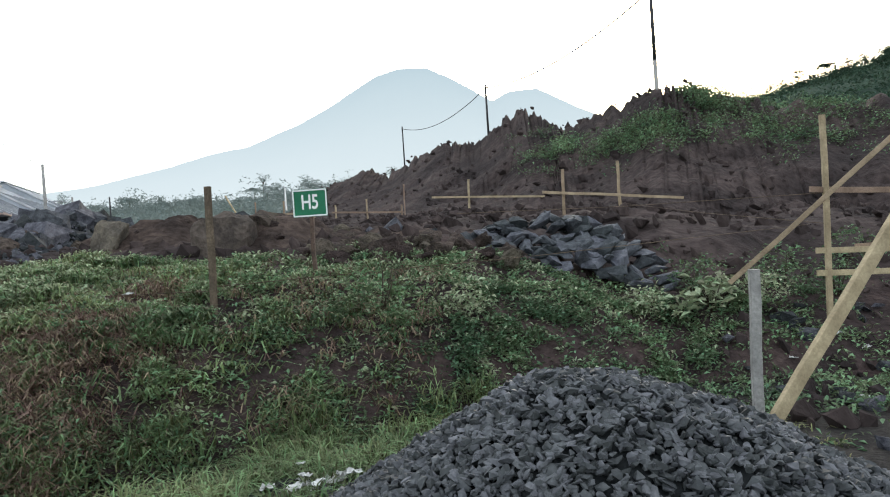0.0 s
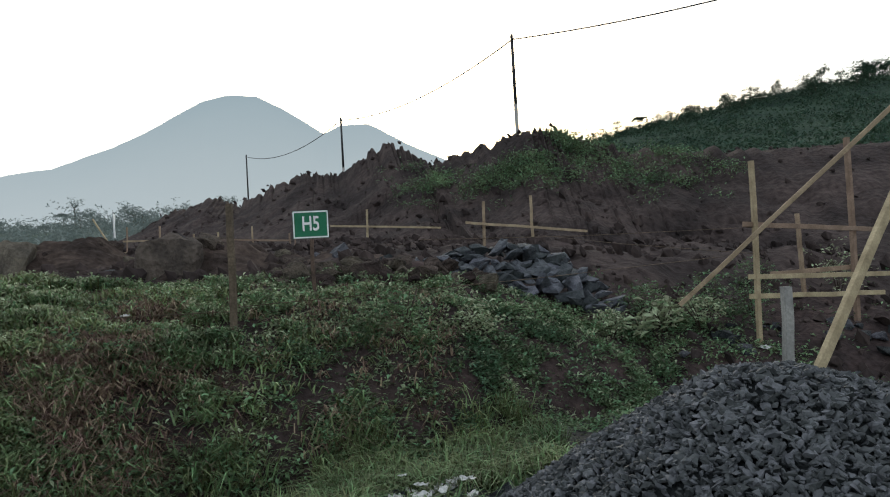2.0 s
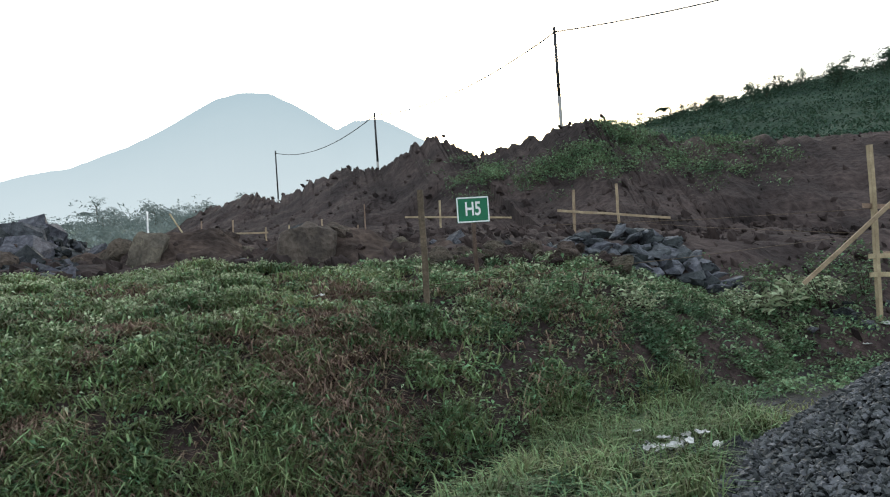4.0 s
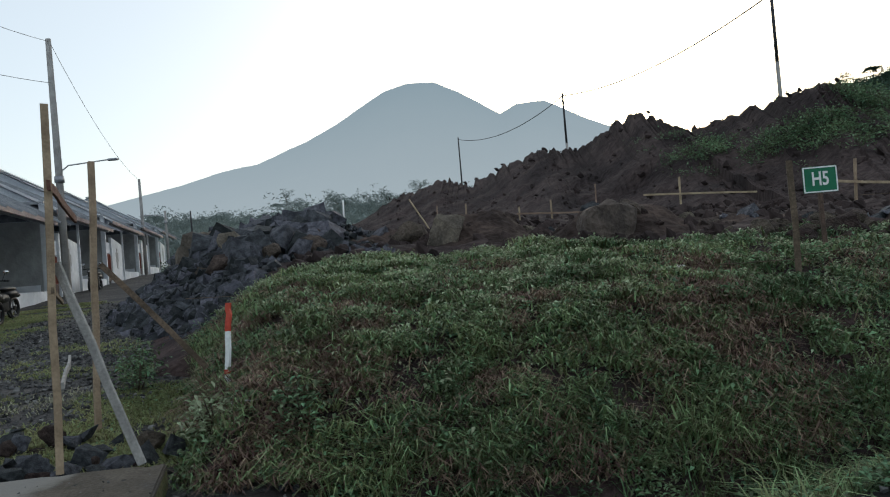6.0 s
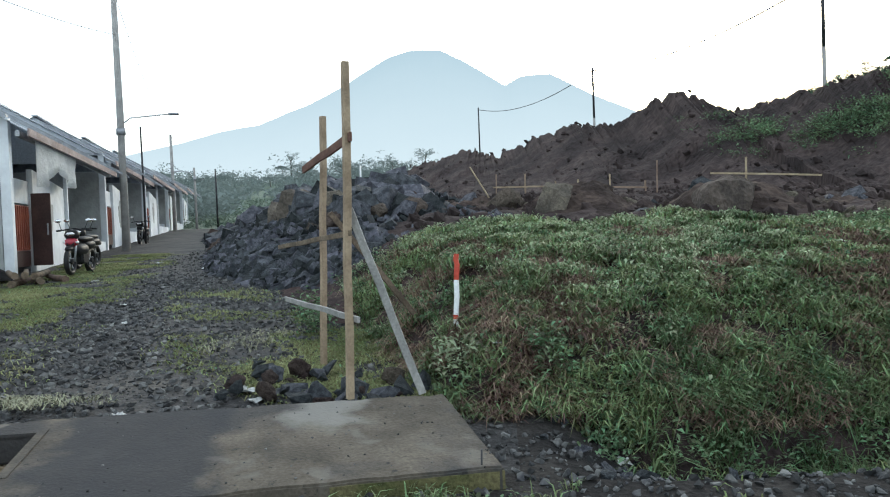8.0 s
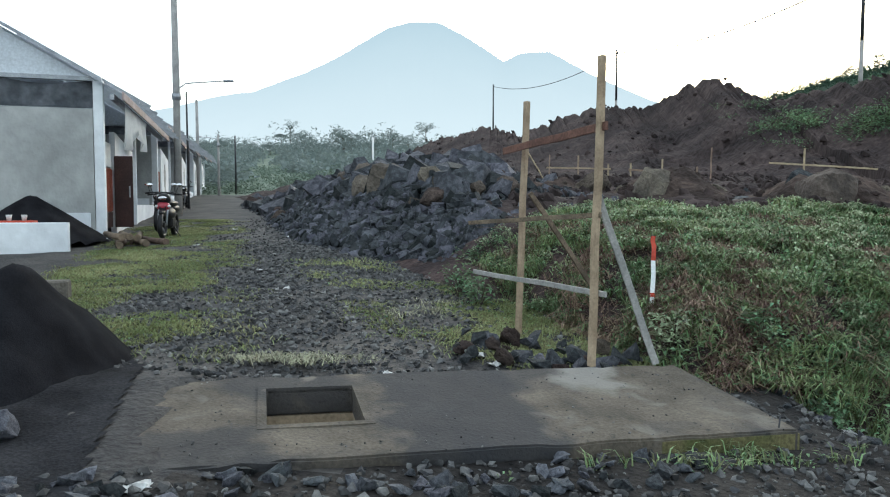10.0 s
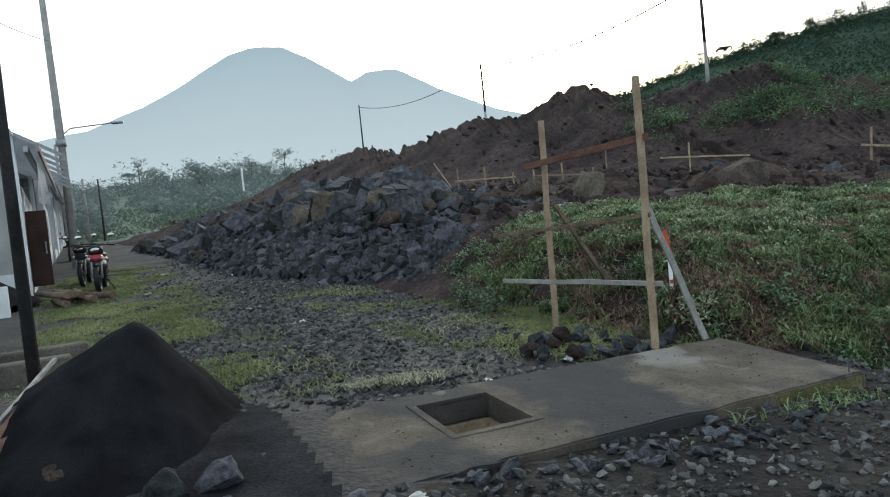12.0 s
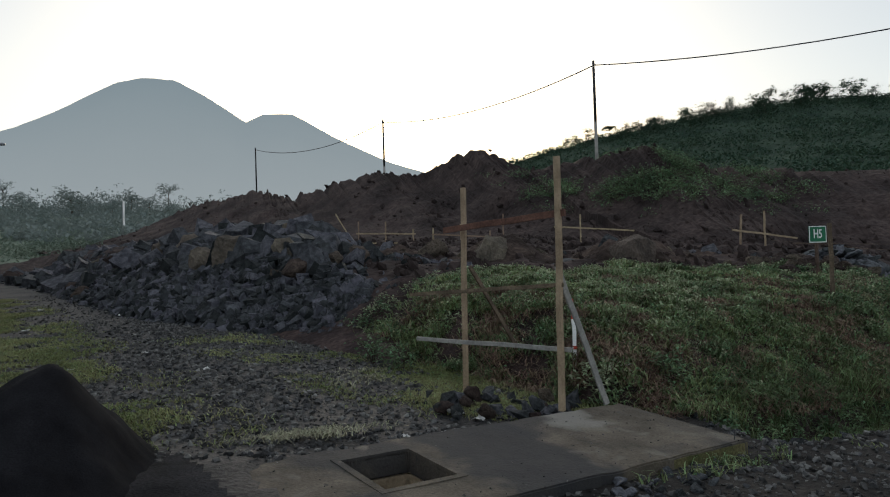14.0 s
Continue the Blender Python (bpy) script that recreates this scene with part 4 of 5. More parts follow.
# humps of dumped earth on the terrace with boulders sunk into them
HUMPS = [(-4.5, 13.5, 0.48, 0.85, 1.0), (-3.7, 13.9, 0.34, 0.8, 0.9), (-2.1, 11.8, 0.52, 0.75, 0.8), (-1.1, 12.4, 0.38, 1.0, 0.8), (-6.6, 15.6, 0.32, 1.0, 0.9), (-8.4, 17.0, 0.50, 1.2, 1.0), (0.6, 12.0, 0.12, 1.4, 0.8)]


def earth_z(x, y):
    h = sum(top * math.exp(-((x - cx) / rx) ** 2 - ((y - cy) / ry) ** 2) for cx, cy, top, rx, ry in HUMPS)
    if h < 0.02:
        return None
    return land_z(x, y) - 0.06 + h * (1 + 0.55 * fbm(x, y, 1.1, 4, 70.0)) + 0.07 * fbm(x, y, 3.2, 4, 71.0)


M_EARTH = surf("dumped_earth", (0.038, 0.029, 0.026), (0.092, 0.068, 0.058), 1.1, 0.95, 1.0, 8, stain=0.9, spec=0.06)
mound = grid_sheet("earth_mound", spaced((-11.5, 3.0, 0.09)), spaced((9.8, 19.5, 0.09)), earth_z, M_EARTH, smooth=False)
tagged(mound, "humps of dumped reddish brown earth on the terrace", "earth mound")
for i in range(90):
    cx, cy, top, rx, ry = rng.choice(HUMPS)
    x, y = cx + rng.gauss(0, 0.8) * rx, cy + rng.gauss(0, 0.8) * ry
    z = earth_z(x, y)
    if z is not None:
        s = rng.choice((0.08, 0.10, 0.13, 0.17, 0.22, 0.28))
        put_rock(BROWN if rng.random() < 0.75 else SHARDS, x, y, z - 0.25 * s, s, rng, mound)


def single(x, y, z, s, seed, label, mat=M_BROWN, sz=1.0):
    ob = part("boulder", boulder(seed, 1.0), mat, None)
    ob.matrix_basis = pose(x, y, z, 8, -12, seed * 37) @ Matrix.Diagonal((s, s * 0.85, s * sz, 1))
    return tagged(ob, label, "boulder", "boulders on the terrace")


single(-2.25, 11.2, 1.62, 0.66, 71, "large weathered pale brown boulder on the terrace", M_GREYBROWN, 0.95)
single(-4.95, 12.8, 1.80, 0.42, 72, "upright pale brown boulder with a weathered face", M_GREYBROWN, 1.25)
single(-5.9, 14.4, 1.85, 0.42, 73, "reddish brown boulder among the rubble")
for a, f, s, seed in ((8.8, 0.80, 0.62, 76), (7.6, 0.82, 0.66, 77), (11.0, 0.92, 0.55, 74), (6.2, 0.95, 0.45, 75), (13.2, 0.9, 0.5, 78)):
    d = lerp_list(a, PILE_A, PILE_TOE) + 2.4 * f
    x, y = pile_place(a, d)
    single(x, y, pile_z(a, d), s, seed, "grey-brown slab-faced boulder in the rock pile", M_GREYBROWN)

edge_row = thing("rock_pile", label="row of rounded brown boulders along the terrace edge", category="rock pile")
for i in range(60):
    x = rng.uniform(-1.2, 2.6)
    y = rng.uniform(9.0, 10.6)
    put_rock(BROWN, x, y, land_z(x, y) + rng.uniform(-0.02, 0.10), rng.uniform(0.10, 0.24), rng, edge_row, 0.85)
for x, y, s in ((0.75, 9.35, 0.30), (1.65, 9.6, 0.26), (-0.2, 9.7, 0.22), (2.2, 9.6, 0.22)):
    put_rock(BROWN, x, y, land_z(x, y) + 0.08, s, rng, edge_row, 0.9)
split = thing("stone_pile", label="pile of split blue-grey building stone on the terrace edge", category="stone pile")
for i in range(210):
    f = rng.random()
    x = 0.2 + 4.2 * f + rng.uniform(-0.2, 0.2)
    y = 9.75 + 1.05 * rng.random() + 0.05 * f
    top = lerp_list(x, [0.2, 1.4, 2.2, 2.9, 3.6, 4.3], [1.26, 1.40, 1.52, 1.62, 1.52, 0.95])
    low = lerp_list(x, [0.2, 1.4, 3.0, 4.3], [1.00, 0.98, 0.88, 0.42])
    g = (y - 9.75) / 1.05
    z = low + (top - low) * min(1.0, g * 1.2 + 0.1) - 0.08 + rng.uniform(-0.05, 0.05)
    put_rock(SPLIT, x, y, z, rng.uniform(0.12, 0.27), rng, split, 0.9)

# clods over the terrace
v, f, c = [], [], 0
for i in range(4400):
    x, y = rng.uniform(-12, 11), rng.uniform(6.0, 27)
    z = land_z(x, y)
    if (y < 9.6 and x < 4.6) or (x < -8 and y < 14) or (x < -10.5):
        continue
    sv, sf = STONES[rng.randrange(8)]
    s = rng.choice((0.04, 0.05, 0.06, 0.08, 0.10, 0.13, 0.18))
    mm = np.array(pose(x, y, z + s * 0.3, rng.uniform(0, 90), rng.uniform(0, 90), 0))
    v.append(sv * s @ mm[:3, :3].T + mm[:3, 3])
    f += [[k + c for k in q] for q in sf]
    c += len(sv)
tagged(new("soil_clods", mesh_of("soil_clods", np.concatenate(v).tolist(), f, M_CUT)), "clods and rubble strewn over the terrace", "soil clods", kind="stuff")

# concrete drain edges beside the sand
drain = thing("drain_kerb", label="pair of stained concrete drain edges beside the street", category="drain kerb")
for k, (a, b, h) in enumerate((((-17.5, 5.2), (-13.5, 6.55), 0.26), ((-17.2, 4.5), (-13.4, 5.75), 0.20))):
    d = (Vector((b[0], b[1], 0)) - Vector((a[0], a[1], 0)))
    m = Matrix.Translation(((a[0] + b[0]) / 2, (a[1] + b[1]) / 2, 0.15)) @ Matrix.Rotation(math.atan2(d.y, d.x), 4, "Z")
    part("kerb", box(bmesh.new(), 0, 0, 0, d.length, 0.22, h + 0.3, m, bevel=0.02), M_CONC, drain)


# ---- row of houses along the street ----
def house(s0, floor, leaf_open, seed):
    rng = random.Random(seed)
    x, y = -17.9 - 0.342 * s0, 15.2 + 0.94 * s0
    ob = thing("house", x, y, floor, "low grey and white terraced house with a pale metal roof", "house", "houses along the street", rz=110)
    part("party_wall", box(bmesh.new(), -0.55, 3.6, 1.25, 0.16, 7.0, 3.3, bevel=0.01), M_WALL_GREY, ob, "grey rendered wall with stains")
    part("plinth", box(bmesh.new(), -0.64, 2.0, 0.0, 0.05, 3.6, 0.8), M_WALL_WHITE, ob)
    part("pillar", box(bmesh.new(), -0.50, -0.02, 1.55, 0.22, 0.22, 4.1, bevel=0.01), M_WALL_WHITE, ob)
    part("beam", box(bmesh.new(), -0.55, 2.2, 3.62, 0.12, 4.6, 0.10), M_GALV, ob)
    # netting in folds over the wall
    bm = bmesh.new()
    rows = []
    for i in range(24):
        rows.append([bm.verts.new((-0.56 + 0.05 * math.sin(i * 1.3 + k) + 0.02 * k, 0.1 + 0.30 * i, 2.92 + 0.34 * k - 0.10 * math.sin(i * 0.7) * (k == 1) - 0.12 * abs(math.sin(i * 0.45)) * (k == 2))) for k in range(3)])
    for a, b in zip(rows, rows[1:]):
        for k in range(2):
            bm.faces.new((a[k], b[k], b[k + 1], a[k + 1]))
    bmesh.ops.solidify(bm, geom=list(bm.faces), thickness=0.008)
    part("net", bm, M_TARP_DARK, ob, "dark shade net hung over the wall", True)
    # gate of two leaves, one swung open
    gate = part("gate", box(bmesh.new(), 0.40, 0.02, 0.98, 1.5, 0.05, 1.15, bevel=0.01), M_DOOR_RED, ob, "red-brown painted steel gate")
    part("kick_panel", box(bmesh.new(), 0.40, 0.0, 0.20, 1.5, 0.04, 0.40), M_DOOR_DARK, gate, "dark lower panel")
    for k in range(9):
        part("bar", box(bmesh.new(), -0.28 + 0.17 * k, -0.02, 0.98, 0.03, 0.03, 1.10), M_DOOR_RED, gate)
    if leaf_open:
        leaf = part("gate_leaf", box(bmesh.new(), 1.24, -0.29, 0.95, 0.05, 0.46, 1.9, bevel=0.01), M_DOOR_DARK, ob, "dark gate leaf standing open")
        part("handle", box(bmesh.new(), 1.195, -0.44, 0.95, 0.04, 0.03, 0.3), M_GALV, leaf)
    part("lintel", box(bmesh.new(), 0.5, 0.10, 1.92, 1.85, 0.12, 0.62, bevel=0.01), M_WALL_WHITE, ob)
    # white front panel with a stepped ornament
    bm = bmesh.new()
    v = [bm.verts.new(p) for yy in (-0.06, 0.08) for p in ((1.45, yy, -0.3), (4.75, yy, -0.3), (4.75, yy, 2.25), (1.45, yy, 2.55))]
    for f in ((0, 1, 2, 3), (7, 6, 5, 4), (0, 4, 5, 1), (1, 5, 6, 2), (2, 6, 7, 3), (3, 7, 4, 0)):
        bm.faces.new([v[k] for k in f])
    panel = part("front_panel", bm, M_WALL_WHITE, ob, "white panel with a grey stepped ornament")
    for cx, cz, w, h in ((3.0, 1.35, 0.26, 1.2), (3.0, 1.45, 0.72, 0.5), (3.0, 1.15, 0.52, 0.4)):
        part("ornament", box(bmesh.new(), cx, -0.066 - 0.004 * h, cz, w, 0.014, h), M_WALL_GREY, panel)
    part("yard_wall", box(bmesh.new(), 7.95, 0.0, 0.15, 6.3, 0.14, 0.9), M_WALL_WHITE, ob)
    part("front_wall", box(bmesh.new(), 5.2, 3.4, 1.55, 11.3, 0.16, 3.3), M_WALL_GREY, ob)
    for wx in (6.2, 8.8):
        win = part("window", box(bmesh.new(), wx, 3.30, 1.75, 1.1, 0.06, 1.2), M_DOOR_DARK, ob)
        part("pane", box(bmesh.new(), wx, 3.262, 1.75, 0.96, 0.012, 1.06), M_BLACK, win, "dark window glass")
        part("sill", box(bmesh.new(), wx, 3.26, 1.10, 1.25, 0.14, 0.06), M_WALL_WHITE, win)
    # eave over the yard
    eave = part("eave_beam", box(bmesh.new(), 5.1, -0.35, 3.20, 11.6, 0.10, 0.14), M_GALV, ob)
    part("fascia", box(bmesh.new(), 5.1, -0.60, 3.22, 11.7, 0.05, 0.20, bevel=0.01), M_TRIM, eave, "faded reddish fascia board")
    for k in range(8):
        part("rafter", box(bmesh.new(), 0.2 + 1.5 * k, 1.3, 0, 0.06, 3.9, 0.08, pose(0, -0.55, 3.42, 29.5, 0, 0)), M_GALV, eave)
    part("eave_post", box(bmesh.new(), 4.86, -0.1, 1.5, 0.10, 0.10, 3.3), M_WALL_WHITE, eave)
    # plastic sheet hanging under the fascia
    if leaf_open:
        bm = bmesh.new()
        rows = []
        for i in range(15):
            f = i / 14
            drop = 0.40 + 0.75 * abs(math.sin(f * 4.4 + seed)) * (1 - 0.35 * f)
            rows.append([bm.verts.new((0.1 + 4.4 * f, -0.52 + 0.10 * math.sin(i * 1.9) * k / 3, 3.12 - drop * k / 3)) for k in range(4)])
        for a, b in zip(rows, rows[1:]):
            for k in range(3):
                bm.faces.new((a[k], a[k + 1], b[k + 1], b[k]))
        bmesh.ops.solidify(bm, geom=list(bm.faces), thickness=0.006)
        part("tarpaulin", bm, M_TARP, ob, "crumpled pale plastic sheet", True)
    # main roof with its ridge along the street
    bm = bmesh.new()
    prof = [(-0.55, 3.28), (5.2, 6.55), (10.9, 3.3)]
    for (ya, za), (yb, zb) in zip(prof, prof[1:]):
        n = 24
        a = [bm.verts.new((-0.75 + 11.7 * i / n, ya, za + 0.025 * (i % 2))) for i in range(n + 1)]
        b = [bm.verts.new((-0.75 + 11.7 * i / n, yb, zb + 0.025 * (i % 2))) for i in range(n + 1)]
        for i in range(n):
            bm.faces.new((a[i], a[i + 1], b[i + 1], b[i]))
    bmesh.ops.solidify(bm, geom=list(bm.faces), thickness=-0.05)
    roof = part("roof", bm, M_ROOF, ob, "pale blue-grey corrugated metal roof")
    part("ridge_cap", box(bmesh.new(), 5.1, 5.2, 6.60, 11.7, 0.30, 0.07), M_ROOF, roof)
    for sx in (-0.5, 10.7):
        bm = bmesh.new()
        v = [bm.verts.new((sx + dx, yy, zz)) for dx in (-0.07, 0.07) for yy, zz in ((0.25, 3.66), (7.05, 3.66), (7.05, 0.0), (10.4, 0.0), (10.4, 3.50), (5.2, 6.47), (0.25, 3.69))]
        bm.faces.new(v[6::-1])
        bm.faces.new(v[7:])
        for k in range(7):
            bm.faces.new((v[k], v[(k + 1) % 7], v[7 + (k + 1) % 7], v[7 + k]))
        bmesh.ops.recalc_face_normals(bm, faces=list(bm.faces))
        part("gable_wall", bm, M_ROOF, ob, "blue-grey sheet-clad gable")
    return ob


for k, s0 in enumerate((0.0, 11.8, 23.6, 35.4, 47.2)):
    house(s0, 0.80 + 0.042 * 0.94 * s0, k == 0, k + 1)

# low white planter wall before the first house
planter = thing("low_wall", -16.9, 12.1, 0.35, "low white rendered wall with a red painted ledge", "low wall", rz=110)
part("wall", box(bmesh.new(), -0.08, 1.9, 0.20, 0.16, 3.8, 0.95, bevel=0.012), M_WALL_WHITE, planter)
part("red_ledge", box(bmesh.new(), 0.25, 1.6, 0.66, 0.40, 1.8, 0.10), M_RED, planter, "red ledge with small pots")
for k in range(6):
    part("pot", tube([(0.25, 0.9 + 0.28 * k, 0.71), (0.25, 0.9 + 0.28 * k, 0.83)], 0.04, 0.06), M_LITTER, planter)


def sand2(x, y):
    r = math.hypot((x + 18.6) / 1.7, (y - 13.4) / 1.9)
    return None if r > 1 else 0.5 + 1.15 * (1 - r) + 0.03 * fbm(x, y, 2)


tagged(grid_sheet("sand_heap", spaced((-20.3, -16.9, 0.15)), spaced((11.5, 15.3, 0.15)), sand2, M_SAND), "black sand heaped against the grey house wall", "sand heap")
for k, (x, y, a) in enumerate(((-16.3, 12.9, 20), (-16.0, 13.2, 28), (-16.5, 13.5, 12), (-15.9, 13.7, 35), (-16.6, 14.1, 18), (-16.35, 13.3, 24), (-16.2, 13.6, 15), (-16.45, 13.0, 30))):
    d = Vector((math.cos(radians(a + 100)), math.sin(radians(a + 100)), 0))
    p = Vector((x, y, 0.54 + 0.035 * (k % 2) + 0.13 * (k > 4)))
    tagged(part("timber_log", tube([p - d * 0.8, p, p + d * 0.9 + Vector((0, 0, 0.03))], 0.075, 0.06, 7), M_WOOD_DARK, None), "old timber length lying by the gate", "log", "logs by the gate")


# ---- motorcycle ----
def wheel(parent, y, r, name):
    bm = bmesh.new()
    rings = []
    for i in range(24):
        a = 6.2832 * i / 24
        ring = []
        for k in range(8):
            b = 6.2832 * k / 8
            rr = r - 0.055 + 0.055 * math.cos(b)
            ring.append(bm.verts.new((0.055 * math.sin(b), y + rr * math.cos(a), r + rr * math.sin(a))))
        rings.append(ring)
    for i in range(24):
        for k in range(8):
            bm.faces.new((rings[i][k], rings[i][(k + 1) % 8], rings[(i + 1) % 24][(k + 1) % 8], rings[(i + 1) % 24][k]))
    w = part(name, bm, M_BLACK, parent, "black rubber tyre on a dark rim", True)
    bm = bmesh.new()
    for k in range(5):
        a = 6.2832 * k / 5
        box(bm, 0, 0, (r - 0.10) / 2, 0.03, 0.04, r - 0.10, Matrix.Translation((0, y, r)) @ Matrix.Rotation(a, 4, "X"))
    part("rim", bm, M_GALV, w)
    part("hub", tube([(-0.06, y, r), (0.06, y, r)], 0.06), M_BLACK, w)
    return w


def ball(bm, c, sx, sy, sz):
    made = bmesh.ops.create_icosphere(bm, subdivisions=2, radius=1.0)["verts"]
    for v in made:
        v.co = Vector((c[0] + v.co.x * sx, c[1] + v.co.y * sy, c[2] + v.co.z * sz))
    return bm


def motorcycle(x, y, z, rz, paint, label, body=None):
    body = body or paint
    m = thing("motorcycle", x, y, z, label, "motorcycle", "parked motorcycles", rz=rz)
    wheel(m, 0.62, 0.30, "front_wheel")
    wheel(m, -0.62, 0.30, "rear_wheel")
    for s in (-0.09, 0.09):
        part("fork", tube([(s, 0.62, 0.30), (s, 0.44, 0.85)], 0.024), M_GALV, m)
    part("front_fender", ball(bmesh.new(), (0, 0.60, 0.58), 0.075, 0.24, 0.07), M_BLACK, m)
    fairing = part("front_fairing", ball(bmesh.new(), (0, 0.45, 0.88), 0.16, 0.13, 0.13), M_BLACK, m, smooth=True)
    part("front_panel", ball(bmesh.new(), (0, 0.49, 0.72), 0.15, 0.11, 0.11), paint, fairing, "painted front panel", True)
    part("headlight", ball(bmesh.new(), (0, 0.56, 0.90), 0.10, 0.05, 0.05), M_CHROME, fairing, "pale headlight glass", True)
    for s in (-0.13, 0.13):
        part("indicator", ball(bmesh.new(), (s, 0.53, 0.72), 0.045, 0.04, 0.03), M_TARP, fairing)
    bm = bmesh.new()
    ball(bm, (0, 0.05, 0.55), 0.17, 0.42, 0.17)
    ball(bm, (0, -0.45, 0.66), 0.16, 0.40, 0.12)
    part("body", bm, body, m, smooth=True)
    part("engine", box(bmesh.new(), 0, 0.02, 0.36, 0.26, 0.40, 0.26, bevel=0.04), M_BLACK, m)
    part("seat", ball(bmesh.new(), (0, -0.30, 0.79), 0.14, 0.50, 0.075), M_BLACK, m, "black seat", True)
    part("rear_fender", ball(bmesh.new(), (0, -0.85, 0.62), 0.07, 0.16, 0.06), M_BLACK, m)
    bars = part("handlebar", tube([(-0.36, 0.30, 0.98), (-0.14, 0.42, 1.0), (0.14, 0.42, 1.0), (0.36, 0.30, 0.98)], 0.015), M_BLACK, m)
    for s in (-1, 1):
        part("grip", tube([(s * 0.26, 0.35, 0.99), (s * 0.37, 0.295, 0.98)], 0.021), M_BLACK, bars)
        part("mirror_stem", tube([(s * 0.24, 0.37, 1.0), (s * 0.30, 0.34, 1.17)], 0.007), M_BLACK, bars)
        part("mirror", ball(bmesh.new(), (s * 0.32, 0.335, 1.20), 0.07, 0.02, 0.045), M_CHROME, bars, "bright mirror")
    part("exhaust", tube([(0.14, 0.0, 0.28), (0.16, -0.45, 0.30), (0.17, -0.80, 0.42)], 0.03, 0.05), M_GALV, m)
    part("side_stand", tube([(-0.10, 0.0, 0.28), (-0.26, -0.05, 0.0)], 0.012), M_BLACK, m)
    bm = bmesh.new()
    box(bm, 0, 0.58, 0.68, 0.16, 0.01, 0.07)
    part("number_plate", bm, M_BLACK, m)
    m.matrix_basis = m.matrix_basis @ Matrix.Scale(1.08, 4)
    return m


motorcycle(-16.22, 15.15, 0.585, 180 + 13, M_BIKE, "red and black motorcycle parked at the street's edge", M_BLACK)
motorcycle(-17.3, 17.2, 0.66, 180 + 12, M_BLACK, "dark motorcycle standing behind a red one")
motorcycle(-22.6, 30.5, 1.2, 180 + 15, M_BLACK, "small dark motorcycle parked before a far house")


# ---- plants ----
def leaf_mesh(name, spots, per, size, mat, seed, up=0.6, spread=0.08):
    r = np.random.RandomState(seed)
    c = np.repeat(np.array(spots), per, axis=0)
    n = len(c)
    c = c + r.normal(0, spread, (n, 3)) * (1, 1, 0.5)
    a = r.uniform(0, 2 * np.pi, n)
    tilt = r.normal(up, 0.35, n)
    d = np.stack([np.cos(a) * np.cos(tilt), np.sin(a) * np.cos(tilt), np.sin(tilt)], 1)
    side = np.stack([-np.sin(a), np.cos(a), r.normal(0, 0.3, n)], 1)
    s = (size * r.uniform(0.55, 1.35, n))[:, None]
    lift = np.array((0, 0, 1.0)) * s * 0.12
    v = np.stack([c, c + d * s * 0.5 + side * s * 0.24 + lift, c + d * s - lift, c + d * s * 0.5 - side * s * 0.24 + lift], 1).reshape(-1, 3)
    k = np.arange(n)[:, None] * 4
    f = np.concatenate([k + (0, 1, 2), k + (0, 2, 3)], 1).reshape(-1, 3)
    return mesh_of(name, v.tolist(), f.tolist(), mat)


def blade_mesh(name, spots, per, length, mat, seed, width=0.006, lean=0.5, spread=0.05):
    r = np.random.RandomState(seed)
    c = np.repeat(np.array(spots), per, axis=0)
    n = len(c)
    c = c + r.normal(0, spread, (n, 3)) * (1, 1, 0)
    a = r.uniform(0, 2 * np.pi, n)
    out = np.stack([np.cos(a), np.sin(a), np.zeros(n)], 1)
    side = np.stack([-np.sin(a), np.cos(a), np.zeros(n)], 1)
    s = (length * r.uniform(0.5, 1.4, n))[:, None]
    ln = np.abs(r.normal(lean, 0.3, n))[:, None]
    up = np.array((0, 0, 1.0))
    w = width * r.uniform(0.7, 1.4, n)[:, None]
    mid = c + up * s * 0.55 + out * s * 0.30 * ln
    tip = c + up * s * (0.95 - 0.35 * ln) + out * s * 0.85 * ln
    v = np.stack([c - side * w, c + side * w, mid + side * w * 0.8, mid - side * w * 0.8, tip], 1).reshape(-1, 3)
    k = np.arange(n) * 5
    f = [q for b in k.tolist() for q in ((b, b + 1, b + 2, b + 3), (b + 3, b + 2, b + 4))]
    return mesh_of(name, v.tolist(), f, mat)


def strew(n, x0, x1, y0, y1, keep, seed, zf=land_z, sink=0.01):
    r = random.Random(seed)
    out = []
    while len(out) < n:
        x, y = r.uniform(x0, x1), r.uniform(y0, y1)
        if r.random() < keep(x, y):
            out.append((x, y, zf(x, y) - sink))
    return out


def clump(x, y):        # plants stand in clumps with soil between
    return sstep(-0.05, 0.22, fbm(x, y, 3.0, 3, 61.0))


def tussock_z(x, y):
    return land_z(x, y) + (0.11 if x < -0.5 else 0.05) * clump(x, y)


def foot(x, y):         # overgrown strip along the foot of the bank
    a, b = bank_depth(x, y)
    if x < -5.5 or x > 2.2 or b < 0 or gravel_z(x, y) is not None:
        return 0.0
    reach = lerp_list(x, [-5.0, -3.0, -1.5, 0.0], [-0.6, -0.9, -1.3, -2.2])
    return sstep(reach, reach + 0.7, a) * sstep(0.3, 0.1, a) * lerp_list(x, [-5.5, -5.2], [0.0, 1.0])


def dry_patch(x, y):
    return sstep(0.0, 0.30, fbm(x, y, 0.8, 3, 20.0) + 0.04) * sstep(0.4, -1.6, x)


